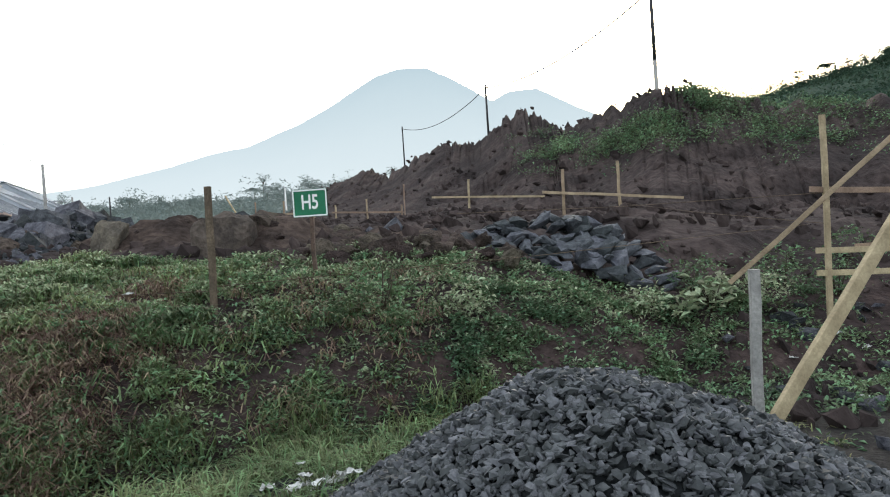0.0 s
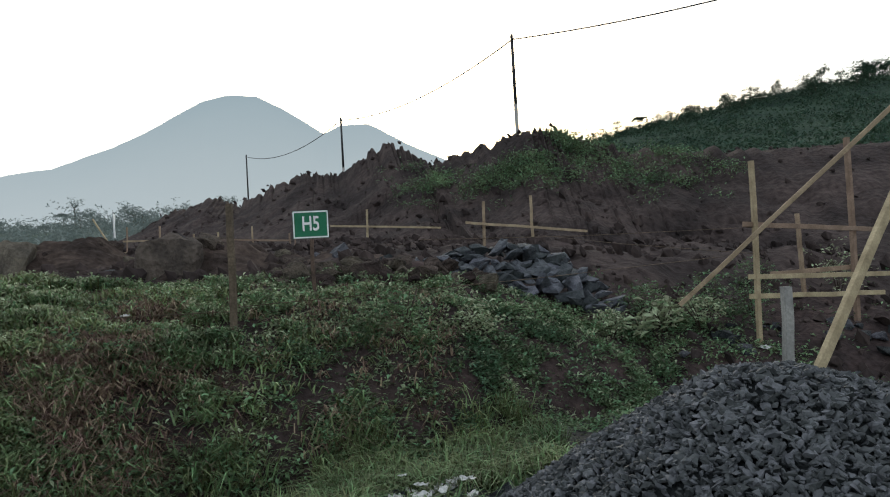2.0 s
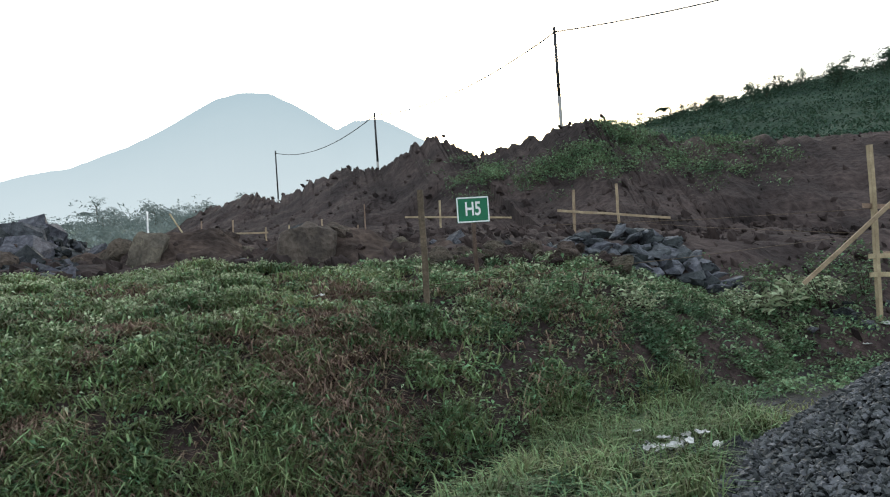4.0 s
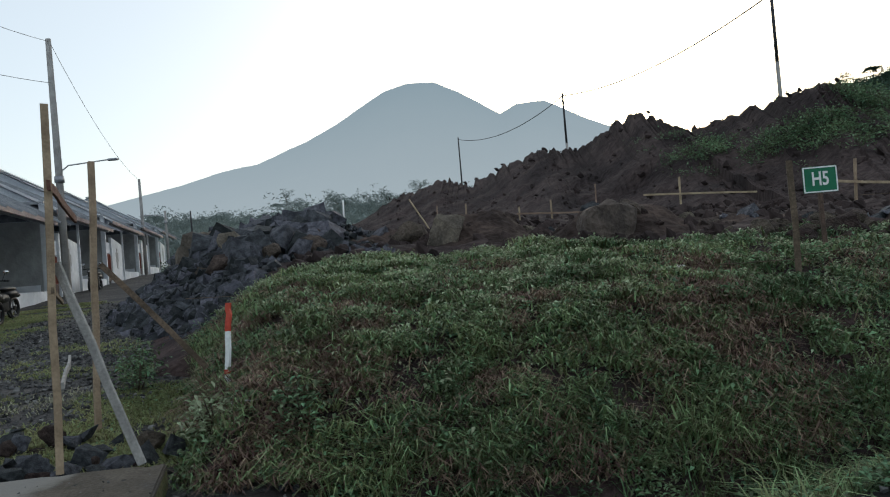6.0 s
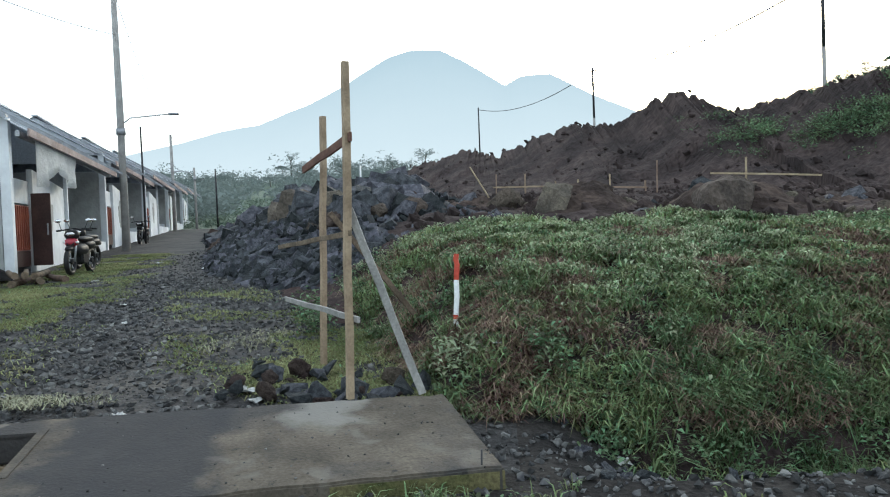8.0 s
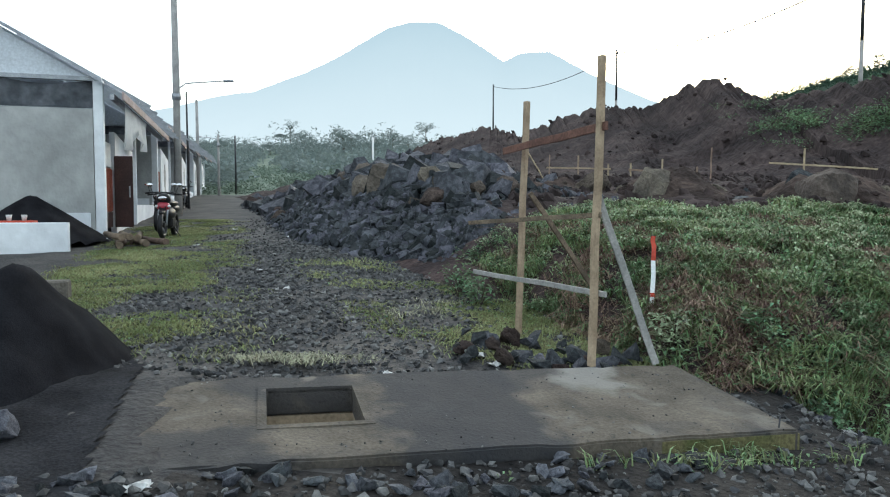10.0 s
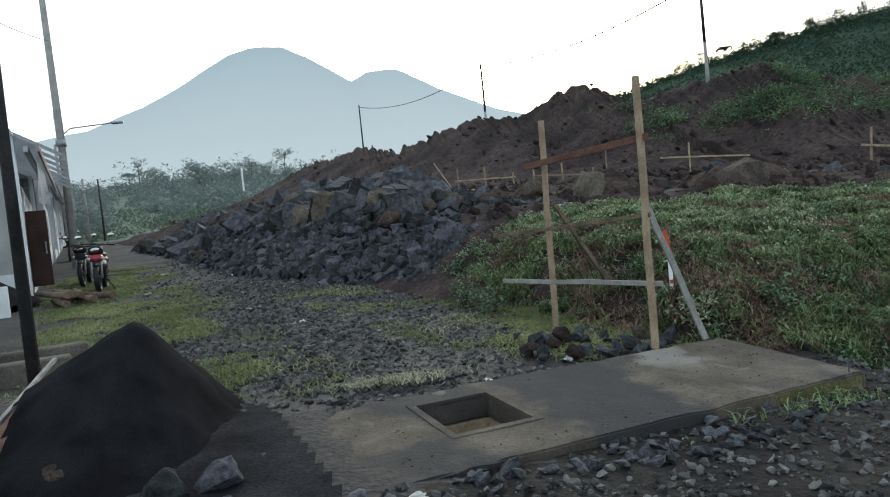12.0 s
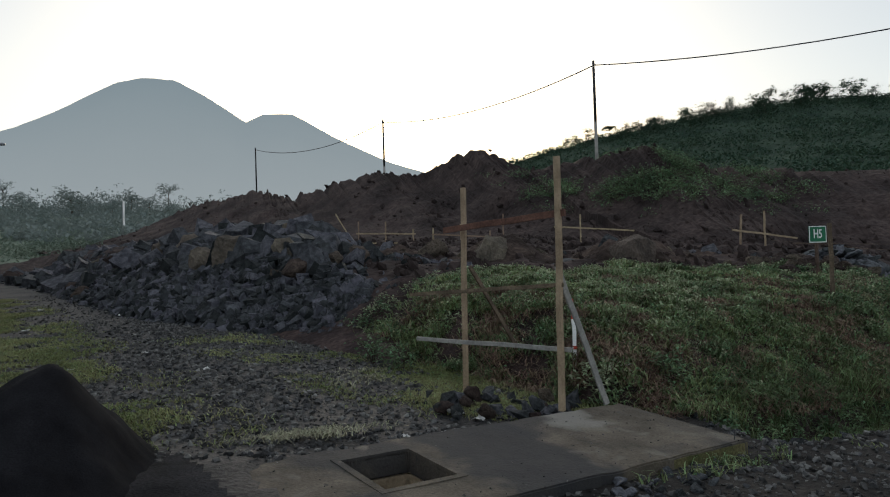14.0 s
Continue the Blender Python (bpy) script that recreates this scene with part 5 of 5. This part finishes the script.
def bank_cover(x, y):
    a, b = bank_depth(x, y)
    d = min(a, b)
    if d < -0.05 or y > 9.6 + 0.5 * sstep(-5.5, -6.5, x):
        return 0.0
    slopeness = 1.0 if d < 1.2 else 0.8
    bare = sstep(-0.08, 0.40, fbm(x, y, 1.15, 4, 9.0) + lerp_list(x, [-3.5, -0.5], [0.28, 0.22]))
    if -0.9 < x < 0.0 and a < 1.3:
        bare *= 0.6
    if x > 4.0:
        bare *= 0.5
    slopeness *= 1 - 0.55 * dry_patch(x, y)
    return slopeness * (lerp_list(x, [-3.0, -0.5], [0.20, 0.16]) + 0.80 * bare)


def stuff(name, me, label, category):
    return tagged(new(name, me), label, category, kind="stuff")


def grassy(x, y):       # the western half of the bank carries grass, the eastern half broad weeds
    return sstep(0.6, -2.2, x + 1.2 * fbm(x, y, 0.4, 2, 4.0))


stuff("grass", blade_mesh("grass", strew(8000, -9.6, 1.5, 4.3, 9.6, lambda x, y: bank_cover(x, y) * (0.15 + 0.85 * grassy(x, y)) * (0.35 + 0.65 * clump(x, y)), 31, tussock_z, 0.05), 8, 0.15, M_GRASS, 1, 0.0075, 1.5, 0.07), "tangled green grass covering the earth bank", "grass")
stuff("dry_grass", blade_mesh("dry_grass", strew(6200, -9.0, 1.5, 4.3, 9.0, lambda x, y: bank_cover(x, y) * (0.04 + 0.96 * dry_patch(x, y)), 32), 8, 0.15, M_DRY, 2, 0.006, 1.7, 0.07), "dry brown stalks among the bank's grass", "dry grass")
stuff("weeds", leaf_mesh("weeds", strew(8200, -9.4, 6.3, 4.3, 10.5, lambda x, y: bank_cover(x, y) * (0.12 + 0.88 * clump(x, y)) * (0.5 + 0.5 * (1 - grassy(x, y))), 33, tussock_z), 9, 0.060, M_LEAF, 3, 0.35, 0.055), "broad-leaved green weeds on the earth bank", "weeds")
# pale leaves, thickest towards the brow, also stand for the light on it
stuff("weeds", leaf_mesh("weeds", strew(5600, -9.4, 6.0, 4.4, 10.3, lambda x, y: bank_cover(x, y) * (0.30 + 0.70 * sstep(0.6, 1.6, min(bank_depth(x, y)))), 34, tussock_z, -0.02), 5, 0.058, M_LEAF_PALE, 4, 0.45, 0.035), "pale-leaved creeping weeds that also stand for light on the bank's brow", "weeds")
stuff("weeds", leaf_mesh("weeds", strew(3200, -9.4, -2.5, 4.4, 10.3, lambda x, y: bank_cover(x, y) * sstep(0.3, 1.0, min(bank_depth(x, y))), 47, tussock_z, -0.03), 6, 0.05, M_LEAF_PALE, 16, 0.5, 0.05), "pale small-leaved weeds, also standing for light, over the bank's rounded end", "weeds")
stuff("weeds", leaf_mesh("weeds", strew(2900, -5.5, 2.2, 3.0, 7.2, lambda x, y: foot(x, y) * (0.06 + 0.94 * clump(x, y)), 48, tussock_z), 8, 0.06, M_LEAF, 14, 0.4, 0.06), "leafy weeds along the foot of the bank", "weeds")
stuff("grass", blade_mesh("grass", strew(1100, -5.5, 2.2, 3.0, 7.2, lambda x, y: foot(x, y) * clump(y, x) ** 2 * sstep(-5.6, -4.9, x), 49), 11, 0.30, M_GRASS, 15, 0.006, 1.1, 0.05), "long grass in the ditch below the bank", "grass")


M_VERGE = surf("verge_grass", (0.155, 0.180, 0.070), (0.310, 0.315, 0.150), 0.8, 0.8, 0.0, 30, isl=0.9, stain=0.5, thin=0.3)


M_STRAW = surf("straw", (0.20, 0.20, 0.135), (0.33, 0.32, 0.22), 2.0, 0.85, 0.0, 30, isl=0.6, stain=0.4)


def verge(x, y):
    a, b = bank_depth(x, y)
    if min(a, b) > 0.15 or gravel_z(x, y) is not None:
        return 0.0
    run, ins = (Vector((x, y, 0)) - SLAB_O).dot(SLAB_E), (Vector((x, y, 0)) - SLAB_O).dot(SLAB_F)
    if -0.1 < run < 5.5 and -0.1 < ins < 1.65:
        return 0.0
    p = sstep(0.0, 0.4, fbm(x, y, 0.7, 3, 14.0) + 0.20)
    if x > -5.6:                                   # ditch foot along the bank
        return 0.07 * p * sstep(-2.6, -0.3, a) * sstep(-6.2, -3.8, x + 0.5 * min(0.0, y - 4.6))
    d2 = (x + 8.4) * 0.893 + (y - 7.5) * 0.449
    right = sstep(-2.0, -0.7, d2) * sstep(11.5, 8.5, y) * sstep(4.4, 5.2, y)
    w = (x + 17.9) * 0.94 + (y - 15.2) * 0.342     # distance from the house fronts
    left = sstep(3.6, 2.2, w) * sstep(0.2, 1.0, w) * sstep(3.0, 6.5, y)
    return p * max(right, left * 0.9)


stuff("grass", blade_mesh("grass", strew(11500, -19, 3.2, 1.0, 22, verge, 41, base_z, 0.0), 9, 0.06, M_VERGE, 5, 0.0055, 1.6, 0.10), "short green grass along the road's edges", "grass")
ground.data.materials.append(M_TURF)
ground.data.materials.append(M_MUD)
for p in ground.data.polygons:
    c = p.center
    if -19 < c.x < 3.2 and 1 < c.y < 22 and verge(c.x, c.y) > 0.35 and foot(c.x, c.y) < 0.2:
        p.material_index = 2
    elif c.y < lerp_list(c.x, [-10.4, -6.2, -5.5, 3.6, 4.2], [1.4, 2.9, 4.6, 5.0, 14.0]) + 0.5 * fbm(c.x, c.y, 0.8, 3, 55.0) and abs(c.x) < 60 or foot(c.x, c.y) > 0.2:
        p.material_index = 3
stuff("weeds", leaf_mesh("weeds", strew(900, -19, 3.0, 1.0, 20, verge, 43, base_z, 0.0), 6, 0.045, M_LEAF, 7, 0.3, 0.05), "low leafy weeds along the road's edges", "weeds")


def bush(x, y, z, s, seed, mat, label, n=260, leaf=0.07):
    ob = thing("bush", x, y, z, label, "bush", "bushes")
    r = random.Random(seed)
    for k in range(4):
        e = Vector((r.uniform(-0.5, 0.5), r.uniform(-0.5, 0.5), r.uniform(0.6, 1.0))) * s
        part("stem", tube([(0, 0, -0.1), e * 0.5 + Vector((0.02, 0, 0)), e], 0.012, 0.005, 5), M_TRUNK, ob)
    spots = []
    for k in range(n // 6):
        v = Vector((r.gauss(0, 1), r.gauss(0, 1), r.gauss(0, 0.8))).normalized() * r.uniform(0.35, 1.0) * s * 0.6
        spots.append((v.x, v.y, 0.55 * s + v.z))
    part("foliage", leaf_mesh("foliage", spots, 7, leaf, mat, seed, 0.3, 0.08), mat, ob)
    return ob


for k, (x, y, s) in enumerate(((5.4, 9.3, 0.55), (4.7, 9.6, 0.5), (5.9, 9.9, 0.6), (3.9, 9.0, 0.4), (6.6, 9.9, 0.5), (7.3, 10.8, 0.7), (8.9, 10.9, 0.8), (-8.6, 8.0, 0.45), (-8.35, 7.4, 0.4), (-6.4, 5.0, 0.35), (-5.6, 4.8, 0.4), (0.9, 7.3, 0.5), (1.8, 7.6, 0.45))):
    bush(x, y, land_z(x, y), s, 200 + k, M_LEAF if k % 3 else M_LEAF_PALE, "leafy green bush growing on the bank")
# pale cloth-like broad leaves beside the split stone
for k, (x, y) in enumerate(((4.75, 9.25), (4.95, 9.4), (4.35, 9.1))):
    bush(x, y, land_z(x, y) + 0.05, 0.3, 240 + k, M_LEAF_PALE, "low plant with large pale leaves", 60, 0.15)

# weeds hanging on the dug slope
slope_pts = [v.co.copy() for v in slope.data.vertices]
r = random.Random(51)
veg = []
for p in slope_pts:
    if 3 < p.x < 16 and p.y < 36:
        patch = math.exp(-((p.x - 7.2) / 2.2) ** 2 - ((p.z - 5.0) / 0.9) ** 2) + 0.8 * math.exp(-((p.x - 10.5) / 1.6) ** 2 - ((p.z - 6.3) / 0.6) ** 2) + 0.35 * sstep(9, 13, p.x) * sstep(2.5, 4.5, p.z)
        patch *= sstep(-0.2, 0.2, fbm(p.x, p.y, 0.5, 3, 2.0))
        if r.random() < patch:
            veg += [(p.x + r.gauss(0, 0.2), p.y + r.gauss(0, 0.2), p.z + r.uniform(0, 0.15)) for _ in range(3)]
stuff("weeds", leaf_mesh("weeds", veg, 18, 0.12, M_LEAF, 52, 0.4, 0.24), "creeping weeds hanging on the dug slope", "weeds")

# clods and stones lying on the dug slope
v, f, c = [], [], 0
for i in range(2000):
    p = r.choice(slope_pts)
    if p.z < 0.3 or p.y > 80:
        continue
    sv, sf = STONES[r.randrange(8)]
    s = r.choice((0.05, 0.06, 0.07, 0.09, 0.11, 0.15, 0.22))
    mm = np.array(pose(p.x + r.gauss(0, 0.2), p.y + r.gauss(0, 0.2), p.z + 0.02, r.uniform(0, 90), r.uniform(0, 90), 0))
    v.append(sv * s @ mm[:3, :3].T + mm[:3, 3])
    f += [[k + c for k in q] for q in sf]
    c += len(sv)
stuff("soil_clods", mesh_of("soil_clods", np.concatenate(v).tolist(), f, M_CUT), "clods of dark soil on the dug slope", "soil clods")

# growth on the green hill: low bushes and ragged trees on its skyline
hb = []
r = random.Random(61)
for i in range(11000):
    x, y = r.uniform(12, 150), r.uniform(34, 116)
    if x < 18 and y < 40:
        continue
    if r.random() < 0.55 + 0.45 * fbm(x, y, 0.08, 3):
        hb.append((x, y, hill_z(x, y) + r.uniform(0, 0.5)))
stuff("hillside_growth", leaf_mesh("hillside_growth", hb, 9, 0.48, M_BUSH, 62, 0.5, 0.6), "dense low green growth on the hillside", "undergrowth")


fringe = []
for i in range(900):
    x, y = r.uniform(30, 150), r.uniform(103, 111)
    top = 0.35 + 1.1 * max(0.0, fbm(x, y, 0.35, 3, 5.0) + 0.25)
    fringe += [(x + r.gauss(0, 0.3), y, hill_z(x, y) + r.uniform(0, top)) for _ in range(4)]
stuff("hillside_growth", leaf_mesh("hillside_growth", fringe, 6, 0.30, M_BUSH, 63, 0.6, 0.3), "ragged bushes along the hill's skyline", "undergrowth")


def tree(x, y, z, h, crown, seed, mat, label, palm=False, group="trees", skirt=0):
    ob = thing("tree", x, y, z, label, "tree", group)
    r = random.Random(seed)
    bend = Vector((r.uniform(-0.06, 0.06) * h, 0, 0))
    part("trunk", tube([(0, 0, -0.5), bend * 0.4 + Vector((0, 0, h * 0.4)), bend + Vector((0, 0, h * 0.8))], 0.022 * h, 0.010 * h, 6), M_TRUNK, ob)
    spots = []
    if palm:
        for k in range(11):
            a = r.uniform(0, 6.28)
            for q in range(9):
                f = q / 8
                spots.append((bend.x + math.cos(a) * f * crown, math.sin(a) * f * crown, h * 0.8 + crown * (0.75 * f - 0.9 * f * f)))
        part("crown", leaf_mesh("crown", spots, 4, crown * 0.30, mat, seed, 0.0, crown * 0.05), mat, ob)
        return ob
    for k in range(5):
        a, e = r.uniform(0, 6.28), r.uniform(0.35, 0.8)
        tip = bend + Vector((math.cos(a) * crown * 0.7, math.sin(a) * crown * 0.7, h * (e + 0.18)))
        part("limb", tube([bend * e + Vector((0, 0, h * e)), tip], 0.009 * h, 0.004 * h, 5), M_TRUNK, ob)
        for q in range(16):
            spots.append(tuple(tip + Vector((r.gauss(0, 0.30), r.gauss(0, 0.30), r.gauss(0, 0.22))) * crown))
    for q in range(skirt):
        spots.append((bend.x * 0.4 + r.gauss(0, 0.5) * crown, r.gauss(0, 0.4) * crown, h * r.uniform(0.0, 0.75)))
    for q in range(24):
        spots.append((bend.x + r.gauss(0, 0.35) * crown, r.gauss(0, 0.35) * crown, h * 0.86 + r.gauss(0, 0.22) * crown))
    part("crown", leaf_mesh("crown", spots, 7, crown * 0.17, mat, seed, 0.4, crown * 0.08), mat, ob)
    return ob


tree(52.3, 108, hill_z(52.3, 108) - 0.3, 2.6, 1.3, 300, M_BUSH, "small banana-like tree on the hill's skyline", True, "trees on the hill")
for k in range(34):
    x = 44 + 2.3 * k + r.uniform(-1, 1)
    y = 106 + r.uniform(-4, 4)
    big = 1.7 if k in (22, 23, 27) else 1.3 if k > 15 else 1.0
    tree(x, y, hill_z(x, y) - 0.2, r.uniform(1.6, 2.8) * big, r.uniform(0.9, 1.5) * big, 310 + k, M_BUSH, "ragged small tree on the hill's skyline", False, "trees on the hill", 55)

# far wood and scattered trees beyond the end of the street
fw = []
r = random.Random(71)
for i in range(900):
    y = r.choice((r.uniform(70, 170), r.uniform(90, 200), r.uniform(210, 320), r.uniform(240, 320), r.uniform(260, 320)))
    x = r.uniform(-330, 0) * y / 250 - 6
    if abs(x + 0.42 * y) < 4 and y < 110:
        continue
    size = r.uniform(0.5, 1.2) + r.uniform(0.2, 1.0) * sstep(120, 220, y) + 3.6 * sstep(200, 290, y) * r.random() ** 2
    z = ground_z(x, y)
    for k in range(int(8 + 6 * size)):
        fw.append((x + r.gauss(0, 0.9) * size, y + r.gauss(0, 0.8) * size, z + abs(r.gauss(0, 0.75)) * size))
scrub = []
for i in range(2600):
    y = r.uniform(57, 125)
    x = r.uniform(-1.25, -0.12) * y
    if r.random() < 0.45 + 0.8 * fbm(x, y, 0.06, 3, 8.0):
        scrub += [(x + r.gauss(0, 0.5), y + r.gauss(0, 0.5), ground_z(x, y) + abs(r.gauss(0, 0.28))) for _ in range(4)]
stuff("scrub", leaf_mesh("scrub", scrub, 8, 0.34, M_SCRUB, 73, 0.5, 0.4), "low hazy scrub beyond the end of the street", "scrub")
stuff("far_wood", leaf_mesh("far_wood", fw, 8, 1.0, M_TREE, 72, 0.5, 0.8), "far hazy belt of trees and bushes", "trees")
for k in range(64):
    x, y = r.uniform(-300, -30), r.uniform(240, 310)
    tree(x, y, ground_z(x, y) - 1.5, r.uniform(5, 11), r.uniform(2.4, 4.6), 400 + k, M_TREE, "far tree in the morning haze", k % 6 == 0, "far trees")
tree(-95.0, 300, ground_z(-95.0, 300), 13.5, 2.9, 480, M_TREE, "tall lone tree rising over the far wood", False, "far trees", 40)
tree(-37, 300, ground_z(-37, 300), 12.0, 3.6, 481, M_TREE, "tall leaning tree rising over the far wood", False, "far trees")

# ---- small things on the ground ----
r = random.Random(81)
v, f, c = [], [], 0
for i in range(46000):
    x, y = (r.uniform(-17, 3), r.uniform(0.2, 24)) if i < 20000 else (r.gauss(-10.6, 1.7), r.uniform(3.4, 13.5))
    if i >= 33500:
        x, y = r.gauss(-11.3, 2.0), r.uniform(4.0, 20.0)
    elif i >= 29000:
        x, y = r.uniform(-10.5, -3.5), r.uniform(0.6, 4.0)
    if bank_depth(x, y)[0] > 0 and bank_depth(x, y)[1] > 0 or (x + 17.9) * 0.94 + (y - 15.2) * 0.342 < 1.2:
        continue
    run, ins = (Vector((x, y, 0)) - SLAB_O).dot(SLAB_E), (Vector((x, y, 0)) - SLAB_O).dot(SLAB_F)
    if -0.05 < run < 5.4 and 0 < ins < 1.56:
        if r.random() < 0.85:
            continue
        z, s = slab_top(run, ins), r.uniform(0.006, 0.012)
        if 2.8 < run < 3.7 and 0.4 < ins < 1.35:
            continue
    else:
        z, s = ground_z(x, y), r.choice((0.010, 0.012, 0.014, 0.018, 0.024, 0.034, 0.045))
    sv, sf = STONES[r.randrange(8)]
    mm = np.array(pose(x, y, z + s * 0.2, r.uniform(-40, 40), r.uniform(-40, 40), r.uniform(0, 360)))
    v.append(sv * s @ mm[:3, :3].T + mm[:3, 3])
    f += [[k + c for k in q] for q in sf]
    c += len(sv)
stuff("road_stones", mesh_of("road_stones", np.concatenate(v).tolist(), f, M_PEBBLE), "loose small stones strewn over the road", "stones")

litter_bed = thing("rubble_row", label="dark stones under a heap of white litter", category="rubble")
for k in range(26):
    x, y = r.gauss(0.80, 0.26), r.gauss(4.9, 0.2)
    put_rock(SHARDS, x, y, base_z(x, y) + 0.04, r.uniform(0.05, 0.14), r, litter_bed, 0.8)
rubble = thing("rubble_row", label="row of rough stones along the foot of the slab", category="rubble")
for i in range(95):
    run, ins = r.uniform(0.9, 5.6), r.uniform(-0.5, -0.06)
    p = SLAB_O + SLAB_E * run + SLAB_F * ins
    put_rock(ROCKS if r.random() < 0.7 else SPLIT, p.x, p.y, ground_z(p.x, p.y) + 0.02, r.uniform(0.035, 0.10), r, rubble, 0.8)
by_post = thing("rubble_row", label="dark stones heaped at the foot of the timber posts", category="rubble")
for i in range(46):
    x, y = r.uniform(-8.5, -6.7), r.uniform(4.35, 5.4)
    put_rock(ROCKS if r.random() < 0.75 else BROWN, x, y, base_z(x, y) + r.uniform(0.0, 0.12), r.uniform(0.06, 0.16), r, by_post, 0.8)
for i in range(16):
    x, y = r.uniform(-5.9, -4.2), r.uniform(3.2, 4.4)
    put_rock(ROCKS, x, y, base_z(x, y) + 0.02, r.uniform(0.05, 0.12), r, by_post, 0.8)


def litter(x, y, z, s, seed):
    rr = random.Random(seed)
    bm = bmesh.new()
    bmesh.ops.create_grid(bm, x_segments=5, y_segments=4, size=s)
    for v in bm.verts:
        v.co += Vector((rr.gauss(0, 0.12), rr.gauss(0, 0.12), abs(rr.gauss(0, 0.25)))) * s
        v.co.y *= 0.6
    bmesh.ops.solidify(bm, geom=list(bm.faces), thickness=0.003)
    ob = part("litter", bm, M_LITTER, None)
    ob.matrix_basis = pose(x, y, z + 0.004, rr.uniform(-8, 8), rr.uniform(-8, 8), rr.uniform(0, 360))
    return tagged(ob, "crumpled scrap of white plastic on the ground", "litter", "scraps of litter")


for k, (x, y, s) in enumerate(((-8.1, 4.5, 0.10), (-8.35, 4.75, 0.13), (-7.55, 4.5, 0.11), (-9.05, 3.95, 0.05), (-8.65, 4.0, 0.05), (-9.95, 1.35, 0.07), (-9.6, 1.2, 0.06), (-12.8, 8.2, 0.06), (-14.6, 13.0, 0.08), (-13.2, 15.4, 0.08), (-12.0, 9.4, 0.05), (-11.0, 7.6, 0.05), (-15.4, 17.5, 0.10), (-5.1, 4.15, 0.09), (-4.8, 4.35, 0.07))):
    litter(x, y, ground_z(x, y) + 0.01, s, 600 + k)
# white litter heap at the bank's foot beside the gravel
for k in range(18):
    x, y = r.gauss(0.80, 0.22), r.gauss(4.85, 0.16)
    litter(x, y, base_z(x, y) + r.uniform(0.10, 0.20), r.uniform(0.03, 0.075), 640 + k)
for k, (x, y) in enumerate(((-2.3, 7.5), (-2.15, 7.55), (-1.9, 7.6), (-5.0, 7.45), (-6.2, 5.1), (-6.05, 5.0))):
    litter(x, y, land_z(x, y) + 0.05, 0.07, 690 + k)

stuff("weeds", leaf_mesh("weeds", strew(520, 4.4, 10.5, 5.6, 11.5, lambda x, y: sstep(0.0, 0.4, fbm(x, y, 0.8, 3, 33.0) + 0.05), 45), 8, 0.075, M_LEAF, 9, 0.4, 0.09), "scattered green weeds in the dug yard", "weeds")
stuff("grass", blade_mesh("grass", strew(500, 4.2, 8.5, 4.4, 7.2, lambda x, y: sstep(0.0, 0.4, fbm(x, y, 0.9, 3, 37.0)), 46), 9, 0.09, M_VERGE, 10, 0.006, 1.2, 0.08), "yellowish grass beside the grey post", "grass")
stuff("weeds", leaf_mesh("weeds", strew(1500, 2.2, 6.9, 6.6, 10.2, lambda x, y: (0.15 + 0.85 * clump(x, y)) * sstep(7.2, 6.0, x) * (gravel_z(x, y) is None), 75, tussock_z), 8, 0.062, M_LEAF, 76, 0.4, 0.06), "leafy weeds on the slope behind the grey post", "weeds")
for k in range(22):
    x, y = r.uniform(5.4, 8.6), r.uniform(6.6, 9.0)
    litter(x, y, land_z(x, y) + 0.03, r.uniform(0.03, 0.09), 720 + k)
yard = thing("rubble_row", label="dark split stones lying in the dug yard", category="rubble")
for i in range(60):
    x, y = r.uniform(4.6, 8.5), r.uniform(5.6, 9.6)
    put_rock(ROCKS, x, y, land_z(x, y) + 0.03, r.uniform(0.06, 0.22), r, yard, 0.7)

edge_tufts = []
for i in range(44):
    p = SLAB_O + SLAB_E * r.choice((r.gauss(0.6, 0.25), r.uniform(-0.5, 2.6))) + SLAB_F * r.uniform(-0.30, -0.05)
    edge_tufts.append((p.x, p.y, ground_z(p.x, p.y)))
stuff("weeds", leaf_mesh("weeds", edge_tufts, 7, 0.042, M_LEAF, 17, 0.5, 0.04), "small weeds along the slab's edge", "weeds")
stuff("grass", blade_mesh("grass", edge_tufts[::2], 10, 0.12, M_GRASS, 18, 0.005, 1.0, 0.03), "grass tufts along the slab's edge", "grass")

tuft = []
for i in range(80):
    tuft.append((-9.95 + r.gauss(0, 0.32), 3.98 + r.gauss(0, 0.10), 0.02))
for i in range(60):
    tuft.append((-9.3 + r.gauss(0, 0.5), 7.0 + r.gauss(0, 0.5), base_z(-9.3, 7.0)))
stuff("dry_grass", blade_mesh("dry_grass", tuft, 9, 0.07, M_STRAW, 12, 0.005, 1.7, 0.05), "pale dry grass lying beside the slab", "dry grass")
